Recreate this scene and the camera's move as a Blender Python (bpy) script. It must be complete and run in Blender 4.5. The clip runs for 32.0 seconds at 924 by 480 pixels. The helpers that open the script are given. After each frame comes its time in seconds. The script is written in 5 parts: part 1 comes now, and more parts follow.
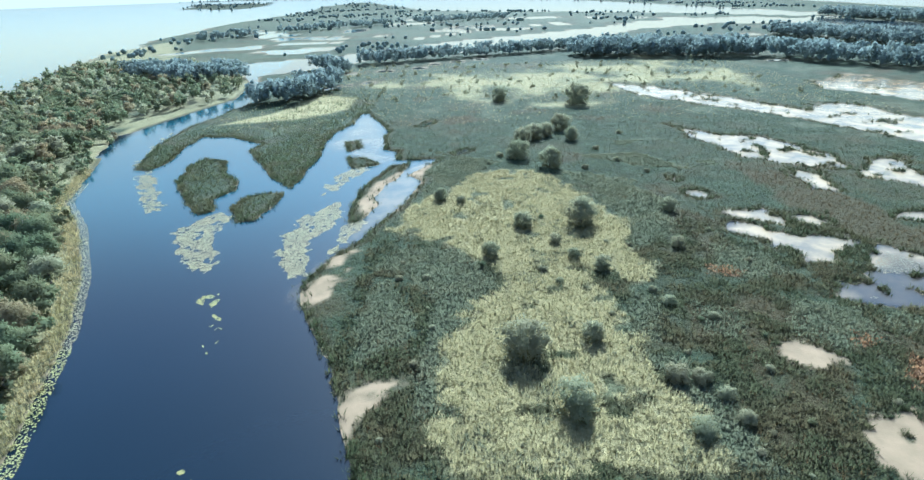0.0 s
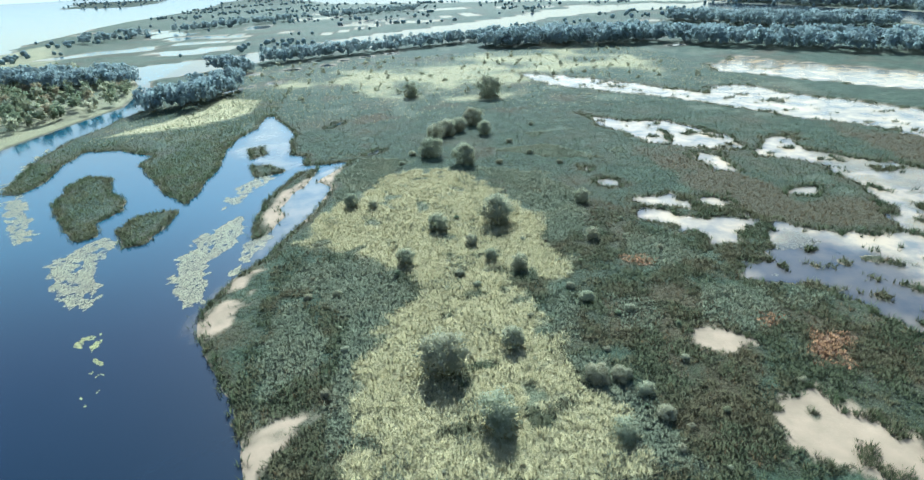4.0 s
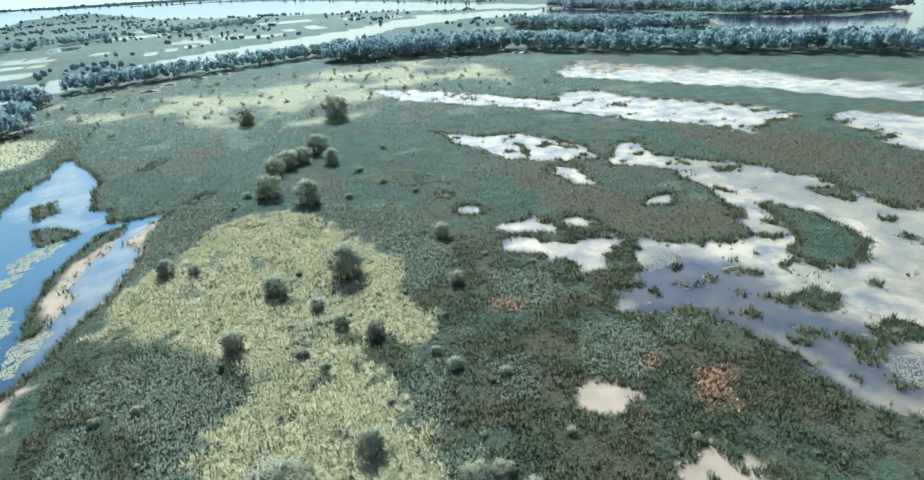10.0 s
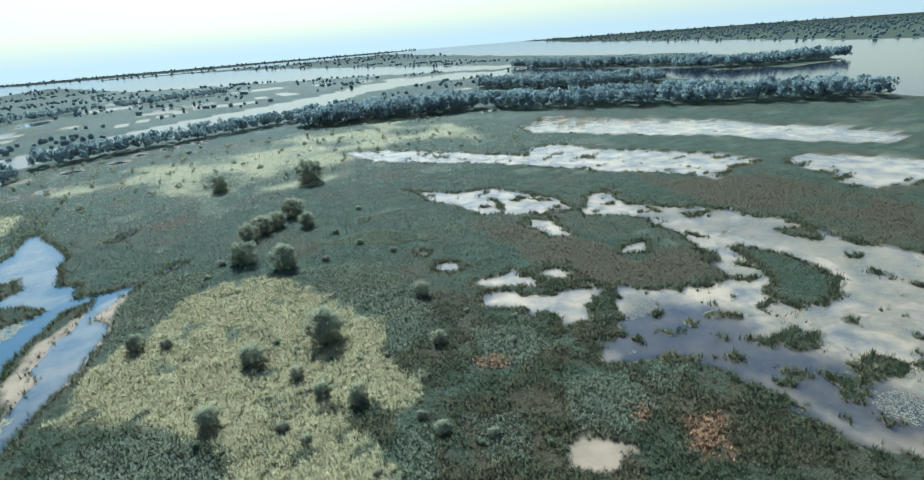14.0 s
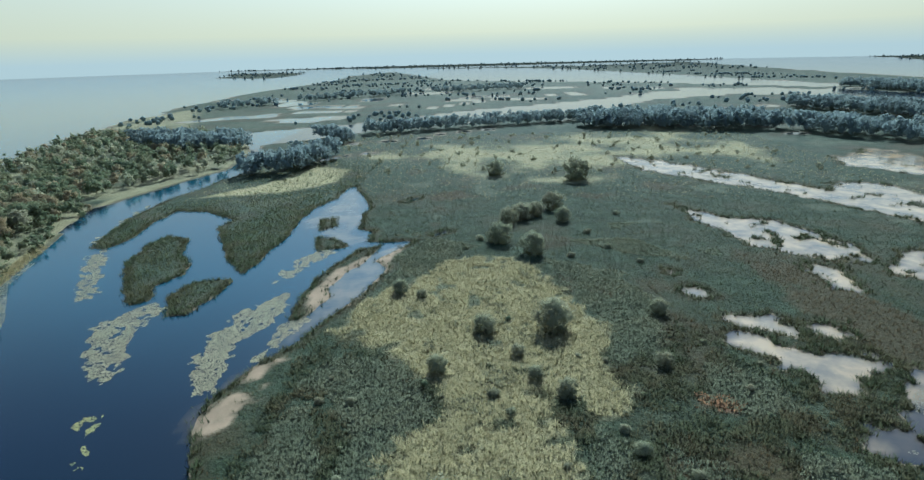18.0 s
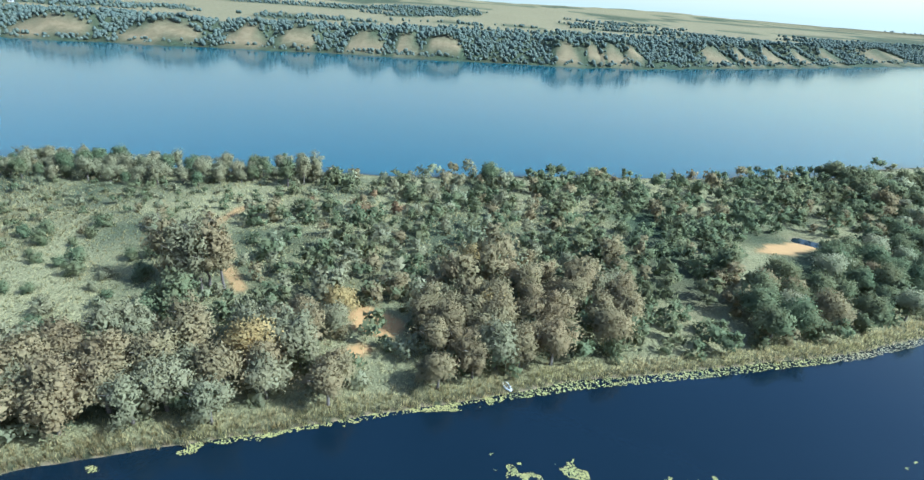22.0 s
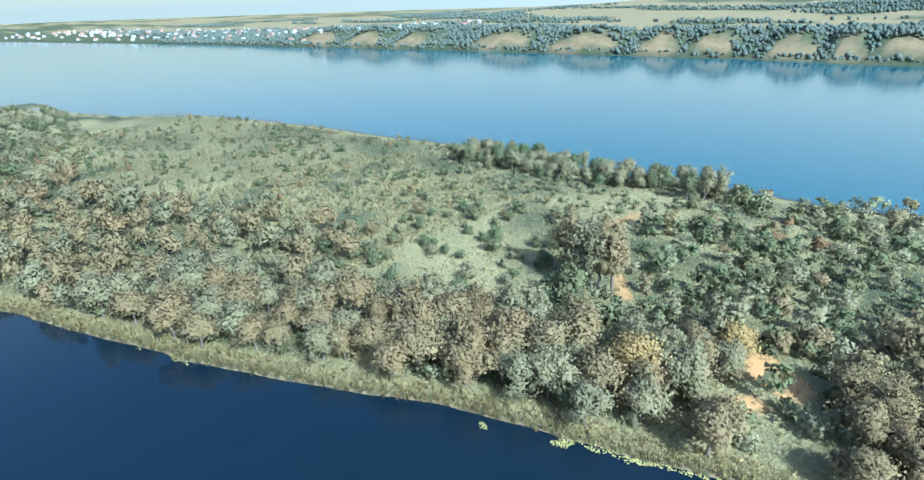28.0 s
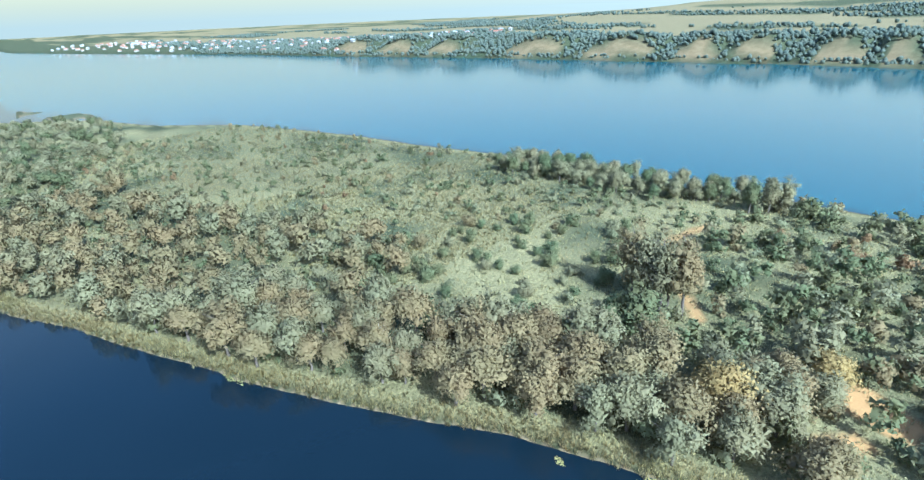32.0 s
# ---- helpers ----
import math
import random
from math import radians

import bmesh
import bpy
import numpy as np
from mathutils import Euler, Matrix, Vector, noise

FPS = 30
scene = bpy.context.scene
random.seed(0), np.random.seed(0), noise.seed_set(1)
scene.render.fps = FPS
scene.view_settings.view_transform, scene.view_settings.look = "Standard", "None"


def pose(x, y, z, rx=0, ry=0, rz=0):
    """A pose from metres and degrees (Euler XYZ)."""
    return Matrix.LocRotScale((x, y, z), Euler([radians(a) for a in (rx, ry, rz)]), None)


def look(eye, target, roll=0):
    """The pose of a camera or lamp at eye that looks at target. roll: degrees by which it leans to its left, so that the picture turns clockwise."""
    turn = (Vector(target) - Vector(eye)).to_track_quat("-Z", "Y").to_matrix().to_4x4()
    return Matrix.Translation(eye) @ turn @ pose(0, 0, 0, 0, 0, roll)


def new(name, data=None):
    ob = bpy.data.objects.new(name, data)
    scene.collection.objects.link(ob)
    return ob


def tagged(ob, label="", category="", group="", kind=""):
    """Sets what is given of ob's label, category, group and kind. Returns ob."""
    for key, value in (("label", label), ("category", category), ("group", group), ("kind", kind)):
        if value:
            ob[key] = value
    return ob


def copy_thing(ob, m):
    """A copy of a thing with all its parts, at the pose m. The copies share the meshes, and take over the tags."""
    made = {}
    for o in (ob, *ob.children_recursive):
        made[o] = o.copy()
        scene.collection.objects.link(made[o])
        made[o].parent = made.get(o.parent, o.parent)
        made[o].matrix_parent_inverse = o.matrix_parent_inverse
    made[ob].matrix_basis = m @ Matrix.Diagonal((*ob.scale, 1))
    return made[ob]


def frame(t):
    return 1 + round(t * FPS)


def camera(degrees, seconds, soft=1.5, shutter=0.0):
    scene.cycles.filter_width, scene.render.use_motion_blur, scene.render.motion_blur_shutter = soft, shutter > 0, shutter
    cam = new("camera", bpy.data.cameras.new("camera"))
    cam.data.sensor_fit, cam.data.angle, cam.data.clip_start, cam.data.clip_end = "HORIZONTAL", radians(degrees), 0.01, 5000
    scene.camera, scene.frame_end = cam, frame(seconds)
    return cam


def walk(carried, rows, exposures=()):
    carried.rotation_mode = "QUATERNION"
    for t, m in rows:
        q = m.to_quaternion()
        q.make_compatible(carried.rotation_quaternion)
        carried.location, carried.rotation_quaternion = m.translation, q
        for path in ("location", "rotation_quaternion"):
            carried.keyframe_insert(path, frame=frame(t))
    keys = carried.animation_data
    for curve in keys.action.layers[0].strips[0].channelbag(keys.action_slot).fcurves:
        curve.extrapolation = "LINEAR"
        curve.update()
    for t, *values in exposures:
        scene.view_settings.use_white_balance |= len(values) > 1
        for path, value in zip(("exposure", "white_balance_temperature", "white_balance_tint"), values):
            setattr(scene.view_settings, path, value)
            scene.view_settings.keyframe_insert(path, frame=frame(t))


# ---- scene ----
cam = camera(81.0, 32.0, soft=1.35)


def flown(t, x, y, z, yaw, pitch, roll):
    return t, pose(x, y, z, 0, 0, yaw) @ pose(0, 0, 0, 90 + pitch) @ pose(0, 0, 0, 0, 0, roll)


PATH = [flown(*row) for row in (
    (0, 0.00, 0.00, 80.00, 0.00, -25.52, -1.65),
    (0.5, 0.52, 0.20, 80.03, -0.73, -25.71, -1.71),
    (1, 1.09, 0.60, 80.09, -1.76, -25.87, -1.86),
    (1.5, 1.66, 1.29, 80.17, -2.65, -26.03, -2.05),
    (2, 2.29, 2.25, 80.28, -3.54, -26.14, -2.17),
    (2.5, 3.01, 3.32, 80.38, -4.53, -26.28, -2.29),
    (3, 3.81, 4.60, 80.44, -5.70, -26.37, -2.40),
    (3.5, 4.70, 6.04, 80.48, -6.90, -26.46, -2.50),
    (5.5, 8.51, 13.17, 80.36, -12.92, -26.75, -2.35),
    (6, 9.82, 15.24, 80.33, -14.56, -26.78, -2.43),
    (6.5, 11.23, 17.39, 80.30, -15.82, -26.83, -2.68),
    (7, 12.69, 19.61, 80.32, -16.65, -26.90, -2.70),
    (7.5, 14.15, 21.83, 80.35, -17.23, -26.94, -2.80),
    (8, 15.63, 24.03, 80.40, -18.05, -27.03, -2.90),
    (8.5, 17.05, 26.20, 80.46, -19.15, -27.07, -3.00),
    (9, 18.37, 28.30, 80.56, -20.20, -26.88, -3.00),
    (9.5, 19.50, 30.21, 80.68, -21.35, -26.78, -2.90),
    (10, 20.33, 31.80, 80.83, -22.54, -26.34, -3.00),
    (10.5, 20.78, 32.97, 80.97, -24.01, -26.07, -3.10),
    (11, 20.88, 33.68, 81.09, -25.14, -25.66, -3.30),
    (11.5, 20.73, 33.95, 81.20, -25.79, -24.93, -3.50),
    (12, 20.46, 33.89, 81.27, -25.99, -24.06, -3.60),
    (12.5, 20.20, 33.59, 81.31, -26.11, -23.17, -3.80),
    (13, 20.03, 33.25, 81.34, -26.05, -22.24, -4.10),
    (13.5, 20.00, 32.93, 81.35, -25.90, -21.50, -4.50),
    (14, 20.11, 32.70, 81.35, -25.59, -20.71, -4.60),
    (14.5, 20.34, 32.45, 81.33, -25.10, -20.59, -4.90),
    (16.5, 21.03, 30.67, 80.94, -22.19, -20.06, -5.14),
    (17, 21.21, 29.95, 80.93, -16.84, -19.65, -4.51),
    (17.5, 21.66, 29.19, 80.98, -8.81, -19.26, -3.28),
    (18, 22.24, 28.56, 81.07, 2.55, -19.00, -1.53),
    (18.5, 22.88, 28.16, 81.22, 13.97, -19.21, 0.07),
    (19, 23.69, 27.96, 81.26, 25.65, -19.70, 1.18),
    (19.5, 24.46, 27.42, 81.14, 34.67, -20.16, 2.09),
    (20, 25.15, 26.68, 80.88, 45.95, -20.79, 2.95),
    (20.5, 25.73, 26.35, 80.61, 58.43, -21.71, 3.52),
    (21, 26.31, 26.21, 80.28, 71.63, -22.63, 3.94),
    (21.5, 26.69, 26.26, 79.88, 82.98, -23.23, 3.84),
    (22, 26.21, 26.29, 79.45, 95.66, -24.09, 3.43),
    (22.5, 25.38, 26.44, 79.08, 108.24, -24.86, 2.76),
    (23, 24.56, 26.53, 78.83, 121.55, -25.31, 1.50),
    (23.5, 23.89, 26.20, 78.61, 127.00, -25.30, 0.88),
    (24, 23.54, 25.33, 78.43, 129.18, -25.13, 0.26),
    (24.5, 23.36, 24.19, 78.31, 130.70, -24.96, -0.20),
    (25, 23.34, 22.99, 78.22, 132.03, -24.78, -0.60),
    (25.5, 23.36, 21.74, 78.15, 133.02, -24.63, -0.89),
    (26, 23.37, 20.37, 78.09, 133.92, -24.49, -1.12),
    (26.5, 23.43, 19.09, 78.07, 134.62, -24.32, -1.24),
    (28.5, 23.92, 14.12, 78.12, 136.94, -23.82, -1.94),
    (29, 24.09, 12.77, 78.14, 137.48, -23.64, -2.24),
    (29.5, 24.33, 11.17, 78.23, 137.97, -23.62, -2.11),
    (30, 24.62, 9.63, 78.32, 138.35, -23.53, -2.12),
    (30.5, 24.91, 8.19, 78.38, 138.59, -23.46, -2.13),
    (31, 25.17, 6.81, 78.36, 138.86, -23.34, -2.21),
    (31.5, 25.40, 5.36, 78.25, 139.03, -23.28, -2.22),
    (32, 25.62, 3.84, 78.04, 139.28, -23.15, -2.41),
)]
TINT = -3
EXPOSURES = [(0.0, 1.25, 4500), (6.0, 1.3, 4530), (11.0, 1.25, 4460), (14.0, 0.85, 4460), (17.0, 0.5, 4560), (18.5, 0.4, 4580), (20.5, 0.65, 4600),
    (22.0, 1.2, 4520), (23.5, 1.52, 4530), (32.0, 1.45, 4500)]
walk(cam, PATH, [(t, stops, kelvin, TINT) for t, stops, kelvin in EXPOSURES])

# ---- daylight: hazy early-autumn sun ahead of the first view ----
SUN_YAW, SUN_HEIGHT = -8.0, 40.0
world = bpy.data.worlds.new("world")
scene.world = world
world.use_nodes = True
wn = world.node_tree
sky = wn.nodes.new("ShaderNodeTexSky")
sky.sky_type, sky.sun_disc = "NISHITA", False
sky.sun_elevation, sky.sun_rotation = radians(SUN_HEIGHT), radians(-SUN_YAW)
sky.air_density, sky.dust_density, sky.ozone_density, sky.altitude = 0.85, 2.6, 0.5, 80.0
wn.links.new(sky.outputs[0], wn.nodes["Background"].inputs[0])
wn.nodes["Background"].inputs[1].default_value = 0.12
sun = new("sun", bpy.data.lights.new("sun", "SUN"))
sun.data.energy, sun.data.angle, sun.data.color = 4.6, radians(1.2), (1.0, 0.93, 0.80)
h, a = radians(SUN_HEIGHT), radians(SUN_YAW)
sun.matrix_world = look((-math.sin(a) * math.cos(h) * 300, math.cos(a) * math.cos(h) * 300, math.sin(h) * 300), (0, 0, 0))


# ---- materials ----
def nodes_of(name):
    mat = bpy.data.materials.new(name)
    mat.use_nodes = True
    return mat, mat.node_tree, mat.node_tree.nodes["Principled BSDF"]


def add(tree, kind, **values):
    node = tree.nodes.new(kind)
    for key, value in values.items():
        node.inputs[key].default_value = value
    return node


def noise_at(tree, scale, detail=4.0, rough=0.6, where=None):
    tex = add(tree, "ShaderNodeTexNoise", Scale=scale, Detail=detail, Roughness=rough)
    if where is None:
        where = tree.nodes.new("ShaderNodeNewGeometry").outputs["Position"]
    tree.links.new(where, tex.inputs["Vector"])
    return tex.outputs["Fac"]


def stretch(tree, value, low, high):
    node = tree.nodes.new("ShaderNodeMapRange")
    node.clamp = True
    node.inputs["From Min"].default_value, node.inputs["From Max"].default_value = low, high
    tree.links.new(value, node.inputs["Value"])
    return node.outputs["Result"]


def blend(tree, fac, a, b, mode="MIX"):
    node = tree.nodes.new("ShaderNodeMix")
    node.data_type, node.blend_type = "RGBA", mode
    for value, slot in ((fac, node.inputs[0]), (a, node.inputs[6]), (b, node.inputs[7])):
        if isinstance(value, (int, float)):
            slot.default_value = value
        elif isinstance(value, tuple):
            slot.default_value = (*value, 1.0)
        else:
            tree.links.new(value, slot)
    return node.outputs[2]


def bump(tree, shader, height, strength, distance):
    node = add(tree, "ShaderNodeBump", Strength=strength, Distance=distance)
    tree.links.new(height, node.inputs["Height"])
    tree.links.new(node.outputs[0], shader.inputs["Normal"])


def foliage(name, dark, light, odd, glow=0.42, rough=0.85, patchy=1.0):
    """Leaves: two tones by island, a third by object, some light shining through."""
    mat, tree, shader = nodes_of(name)
    info = tree.nodes.new("ShaderNodeObjectInfo").outputs["Random"]
    island = tree.nodes.new("ShaderNodeNewGeometry").outputs["Random Per Island"]
    tone = blend(tree, stretch(tree, island, -0.6, 1.5), dark, light)
    tone = blend(tree, stretch(tree, info, 0.35, 1.0), tone, blend(tree, 0.55, tone, odd))
    tone = blend(tree, stretch(tree, noise_at(tree, 0.35, 3.0), 0.35, 0.35 + 0.4 / patchy), tone, light)
    tone = blend(tree, stretch(tree, noise_at(tree, 0.07, 2.0), 0.42, 0.42 + 0.2 / patchy), tone, blend(tree, 0.6, tone, odd))
    tree.links.new(tone, shader.inputs["Base Color"])
    shader.inputs["Roughness"].default_value = rough
    shader.inputs["Specular IOR Level"].default_value = 0.1
    through_leaf = tree.nodes.new("ShaderNodeBsdfTranslucent")
    tree.links.new(tone, through_leaf.inputs["Color"])
    mix = tree.nodes.new("ShaderNodeMixShader")
    mix.inputs[0].default_value = glow
    tree.links.new(shader.outputs[0], mix.inputs[1])
    tree.links.new(through_leaf.outputs[0], mix.inputs[2])
    tree.links.new(mix.outputs[0], tree.nodes["Material Output"].inputs["Surface"])
    return mat


def plain(name, a, b, scale, rough=0.8, depth=0.0):
    mat, tree, shader = nodes_of(name)
    fac = noise_at(tree, scale)
    tree.links.new(blend(tree, stretch(tree, fac, 0.3, 0.7), a, b), shader.inputs["Base Color"])
    shader.inputs["Roughness"].default_value = rough
    if depth:
        bump(tree, shader, noise_at(tree, scale * 3), 0.5, depth)
    return mat


def ground_material():
    """Land cover: rank grass by default, with the covers that the sheet's two attributes name."""
    mat, tree, shader = nodes_of("land_cover")
    first = tree.nodes.new("ShaderNodeAttribute")
    first.attribute_name = "cover"
    second = tree.nodes.new("ShaderNodeAttribute")
    second.attribute_name = "cover_more"
    parts = tree.nodes.new("ShaderNodeSeparateColor"), tree.nodes.new("ShaderNodeSeparateColor")
    tree.links.new(first.outputs["Color"], parts[0].inputs[0])
    tree.links.new(second.outputs["Color"], parts[1].inputs[0])
    fine, broad, wide = noise_at(tree, 1.3, 6.0, 0.7), noise_at(tree, 0.12), noise_at(tree, 0.02)
    tone = blend(tree, stretch(tree, fine, 0.3, 0.7), (0.018, 0.026, 0.012), (0.050, 0.062, 0.030))
    tone = blend(tree, stretch(tree, broad, 0.45, 0.65), tone, blend(tree, fine, (0.034, 0.046, 0.024), (0.078, 0.094, 0.050)))
    tone = blend(tree, stretch(tree, wide, 0.5, 0.7), tone, blend(tree, fine, (0.039, 0.037, 0.018), (0.087, 0.075, 0.039)))
    straw = blend(tree, stretch(tree, fine, 0.36, 0.62), (0.22, 0.193, 0.09), (0.42, 0.355, 0.175))
    sage = blend(tree, stretch(tree, fine, 0.3, 0.7), (0.060, 0.066, 0.034), (0.120, 0.124, 0.070))
    brown = blend(tree, fine, (0.029, 0.025, 0.010), (0.085, 0.064, 0.027))
    mud = blend(tree, stretch(tree, broad, 0.3, 0.7), (0.19, 0.138, 0.08), (0.30, 0.215, 0.128))
    rust = blend(tree, fine, (0.10, 0.06, 0.03), (0.25, 0.14, 0.07))
    sand = blend(tree, fine, (0.31, 0.18, 0.072), (0.43, 0.265, 0.115))
    for tint, part, slot in ((sage, 1, 1), (brown, 0, 2), (straw, 0, 0), (rust, 1, 0), (mud, 0, 1), (sand, 1, 2)):
        tone = blend(tree, parts[part].outputs[slot], tone, tint)
    tree.links.new(tone, shader.inputs["Base Color"])
    shader.inputs["Roughness"].default_value = 0.9
    shader.inputs["Specular IOR Level"].default_value = 0.15
    hummock = noise_at(tree, 0.75, 5.0, 0.55)
    bump(tree, shader, blend(tree, 0.45, hummock, fine), 1.0, 1.3)
    smoother = tree.nodes.new("ShaderNodeMath")
    smoother.operation = "MAXIMUM"
    tree.links.new(parts[0].outputs[1], smoother.inputs[0])
    tree.links.new(parts[1].outputs[2], smoother.inputs[1])
    relief = tree.nodes.new("ShaderNodeMapRange")
    relief.inputs["To Min"].default_value, relief.inputs["To Max"].default_value = 1.0, 0.12
    tree.links.new(smoother.outputs[0], relief.inputs["Value"])
    for link in list(shader.inputs["Normal"].links):
        tree.links.new(relief.outputs["Result"], link.from_node.inputs["Strength"])
    return mat


def water_material():
    """Dark river water, and pale silty water where the sheet's attribute says that it is shallow."""
    mat, tree, shader = nodes_of("water")
    shallow = tree.nodes.new("ShaderNodeAttribute")
    shallow.attribute_name = "shallow"
    broad = noise_at(tree, 0.05)
    deep = blend(tree, broad, (0.004, 0.009, 0.015), (0.006, 0.012, 0.020))
    # reflected sky put into the base colour: a bluer, lighter tone by attribute
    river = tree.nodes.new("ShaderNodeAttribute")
    river.attribute_name = "sky_tint"
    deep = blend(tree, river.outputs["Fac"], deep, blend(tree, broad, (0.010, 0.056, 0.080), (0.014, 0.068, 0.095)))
    silt = blend(tree, stretch(tree, noise_at(tree, 0.075, 7.0), 0.36, 0.60), (0.15, 0.135, 0.10), (0.42, 0.305, 0.165))
    tree.links.new(blend(tree, shallow.outputs["Fac"], deep, silt), shader.inputs["Base Color"])
    shader.inputs["Roughness"].default_value = 0.11
    shader.inputs["IOR"].default_value = 1.33
    bump(tree, shader, noise_at(tree, 1.1, 3.0), 0.06, 0.25)
    return mat


LAND, WATER = ground_material(), water_material()
BARK = plain("bark", (0.06, 0.05, 0.04), (0.16, 0.13, 0.11), 6.0, 0.9, 0.05)
DEADWOOD = plain("dead_wood", (0.3, 0.28, 0.25), (0.5, 0.47, 0.43), 5.0, 0.9)
LEAVES = {
    "willow": foliage("willow_leaves", (0.205, 0.215, 0.128), (0.345, 0.345, 0.205), (0.345, 0.308, 0.186), 0.55),
    "green": foliage("green_leaves", (0.086, 0.114, 0.060), (0.165, 0.195, 0.102), (0.200, 0.180, 0.088)),
    "olive": foliage("turning_leaves", (0.182, 0.152, 0.078), (0.278, 0.232, 0.124), (0.282, 0.208, 0.110)),
    "silver": foliage("silvery_leaves", (0.170, 0.165, 0.094), (0.270, 0.255, 0.148), (0.270, 0.232, 0.130)),
    "yellow": foliage("yellow_leaves", (0.240, 0.180, 0.070), (0.420, 0.325, 0.140), (0.400, 0.290, 0.122)),
    # haze put into the colour: far delta trees get a paler, bluer leaf
    "haze_pale": foliage("distant_willow_leaves", (0.190, 0.232, 0.212), (0.240, 0.285, 0.258), (0.238, 0.262, 0.222), 0.5),
    # far-bank leaf, lightened and blued for the haze in front of it
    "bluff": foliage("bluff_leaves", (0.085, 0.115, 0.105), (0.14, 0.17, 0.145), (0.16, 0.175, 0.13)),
    "rust": foliage("rusty_leaves", (0.166, 0.105, 0.055), (0.283, 0.185, 0.100), (0.273, 0.190, 0.100)),
}
REED = foliage("reed_blades", (0.028, 0.036, 0.016), (0.080, 0.095, 0.040), (0.112, 0.093, 0.042), 0.35)
SAGE = foliage("sage_herb", (0.075, 0.080, 0.043), (0.165, 0.172, 0.100), (0.178, 0.168, 0.092), 0.3)
GRASS = foliage("island_grass", (0.170, 0.160, 0.070), (0.410, 0.365, 0.172), (0.430, 0.345, 0.162), 0.3)
FRINGE = foliage("green_lily_pads", (0.15, 0.15, 0.05), (0.36, 0.33, 0.12), (0.33, 0.28, 0.1), 0.1, 0.5)
STRAW = foliage("straw_grass", (0.19, 0.165, 0.072), (0.47, 0.395, 0.190), (0.38, 0.335, 0.165), 0.3, patchy=0.3)
OLIVE = foliage("olive_sedge", (0.030, 0.034, 0.015), (0.092, 0.096, 0.044), (0.105, 0.080, 0.038), 0.3)
SEDGE = foliage("brown_sedge", (0.040, 0.031, 0.012), (0.119, 0.079, 0.032), (0.100, 0.072, 0.032), 0.3)
RUST = foliage("rust_weed", (0.14, 0.075, 0.036), (0.31, 0.165, 0.08), (0.29, 0.165, 0.075), 0.25)
BANKREED = foliage("bank_reed", (0.19, 0.19, 0.08), (0.43, 0.38, 0.165), (0.45, 0.34, 0.16), 0.35)
PADS = foliage("lily_pads", (0.20, 0.165, 0.085), (0.31, 0.26, 0.14), (0.31, 0.27, 0.14), 0.1, 0.7)
ISLEREED = foliage("bay_reed", (0.040, 0.052, 0.022), (0.109, 0.125, 0.052), (0.128, 0.110, 0.050), 0.35)
FLOAT = foliage("floating_weed", (0.13, 0.115, 0.075), (0.215, 0.19, 0.125), (0.21, 0.175, 0.105), 0.05, 0.6)


# ---- plan of the land, in metres ----
SPIT = [(-42, 186), (-38, 187), (-34, 202), (-35, 211), (-32, 225), (-27, 244), (-24, 259), (-33, 252), (-41, 228),
    (-43, 220), (-44, 203)]
ISLET_A = [(-52, 251), (-40, 257), (-49, 268), (-57, 269)]
ISLET_A2 = [(-59, 279), (-53, 287), (-57, 302), (-64, 298)]
ISLET_B = [(-115, 212), (-131, 238), (-135, 260), (-133, 274), (-118, 269), (-113, 248), (-102, 238), (-99, 225),
    (-104, 214), (-98, 201), (-103, 198)]
ISLET_C = [(-85, 188), (-93, 203), (-91, 217), (-78, 221), (-76, 217), (-76, 201), (-79, 189)]
LILY0 = [(-125, 202), (-140, 222), (-154, 249), (-152, 257), (-138, 234), (-125, 210), (-121, 202)]
LILY1 = [(-83, 149), (-97, 168), (-105, 182), (-96, 198), (-91, 193), (-88, 175), (-82, 159), (-80, 148)]
LILY2 = [(-52, 143), (-57, 152), (-61, 168), (-61, 184), (-55, 200), (-50, 206), (-47, 194), (-49, 182), (-53, 170),
    (-51, 153), (-49, 144)]
LILY3 = [(-44, 161), (-43, 175), (-38, 188), (-37, 181), (-40, 168)]
LILY4 = [(-59, 215), (-58, 239), (-51, 257), (-40, 258), (-49, 236), (-54, 221)]
LILY5 = [(-163, 264), (-175, 306), (-178, 335), (-175, 320), (-164, 279), (-157, 261)]
LILYP = [(-63, 108), (-64, 113), (-63, 118), (-72, 133), (-73, 136), (-65, 120)]
LILYQ = [(-51, 65), (-52, 68), (-52, 72), (-51, 73), (-49, 67)]
LILYR = [(-49, 23), (-50, 29), (-51, 43), (-48, 47), (-47, 55), (-50, 64), (-52, 73), (-47, 64), (-46, 51),
    (-48, 29)]
MUDW = [(-48, 139), (-43, 157), (-36, 160), (-32, 152), (-33, 142), (-39, 131), (-45, 128), (-48, 133)]
MUDCREEK = [(-42, 204), (-39, 222), (-30, 242), (-11, 262), (-18, 237), (-17, 229), (-24, 198), (-30, 186),
    (-39, 166), (-37, 186)]
MUDCREEKN = [(-74, 295), (-67, 335), (-62, 377), (-43, 326), (-39, 274), (-29, 264), (-50, 253), (-61, 277)]
BAY = [(-27, 90), (-21, 96), (-15, 95), (-13, 94), (-19, 88), (-23, 81), (-23, 77), (-27, 86)]
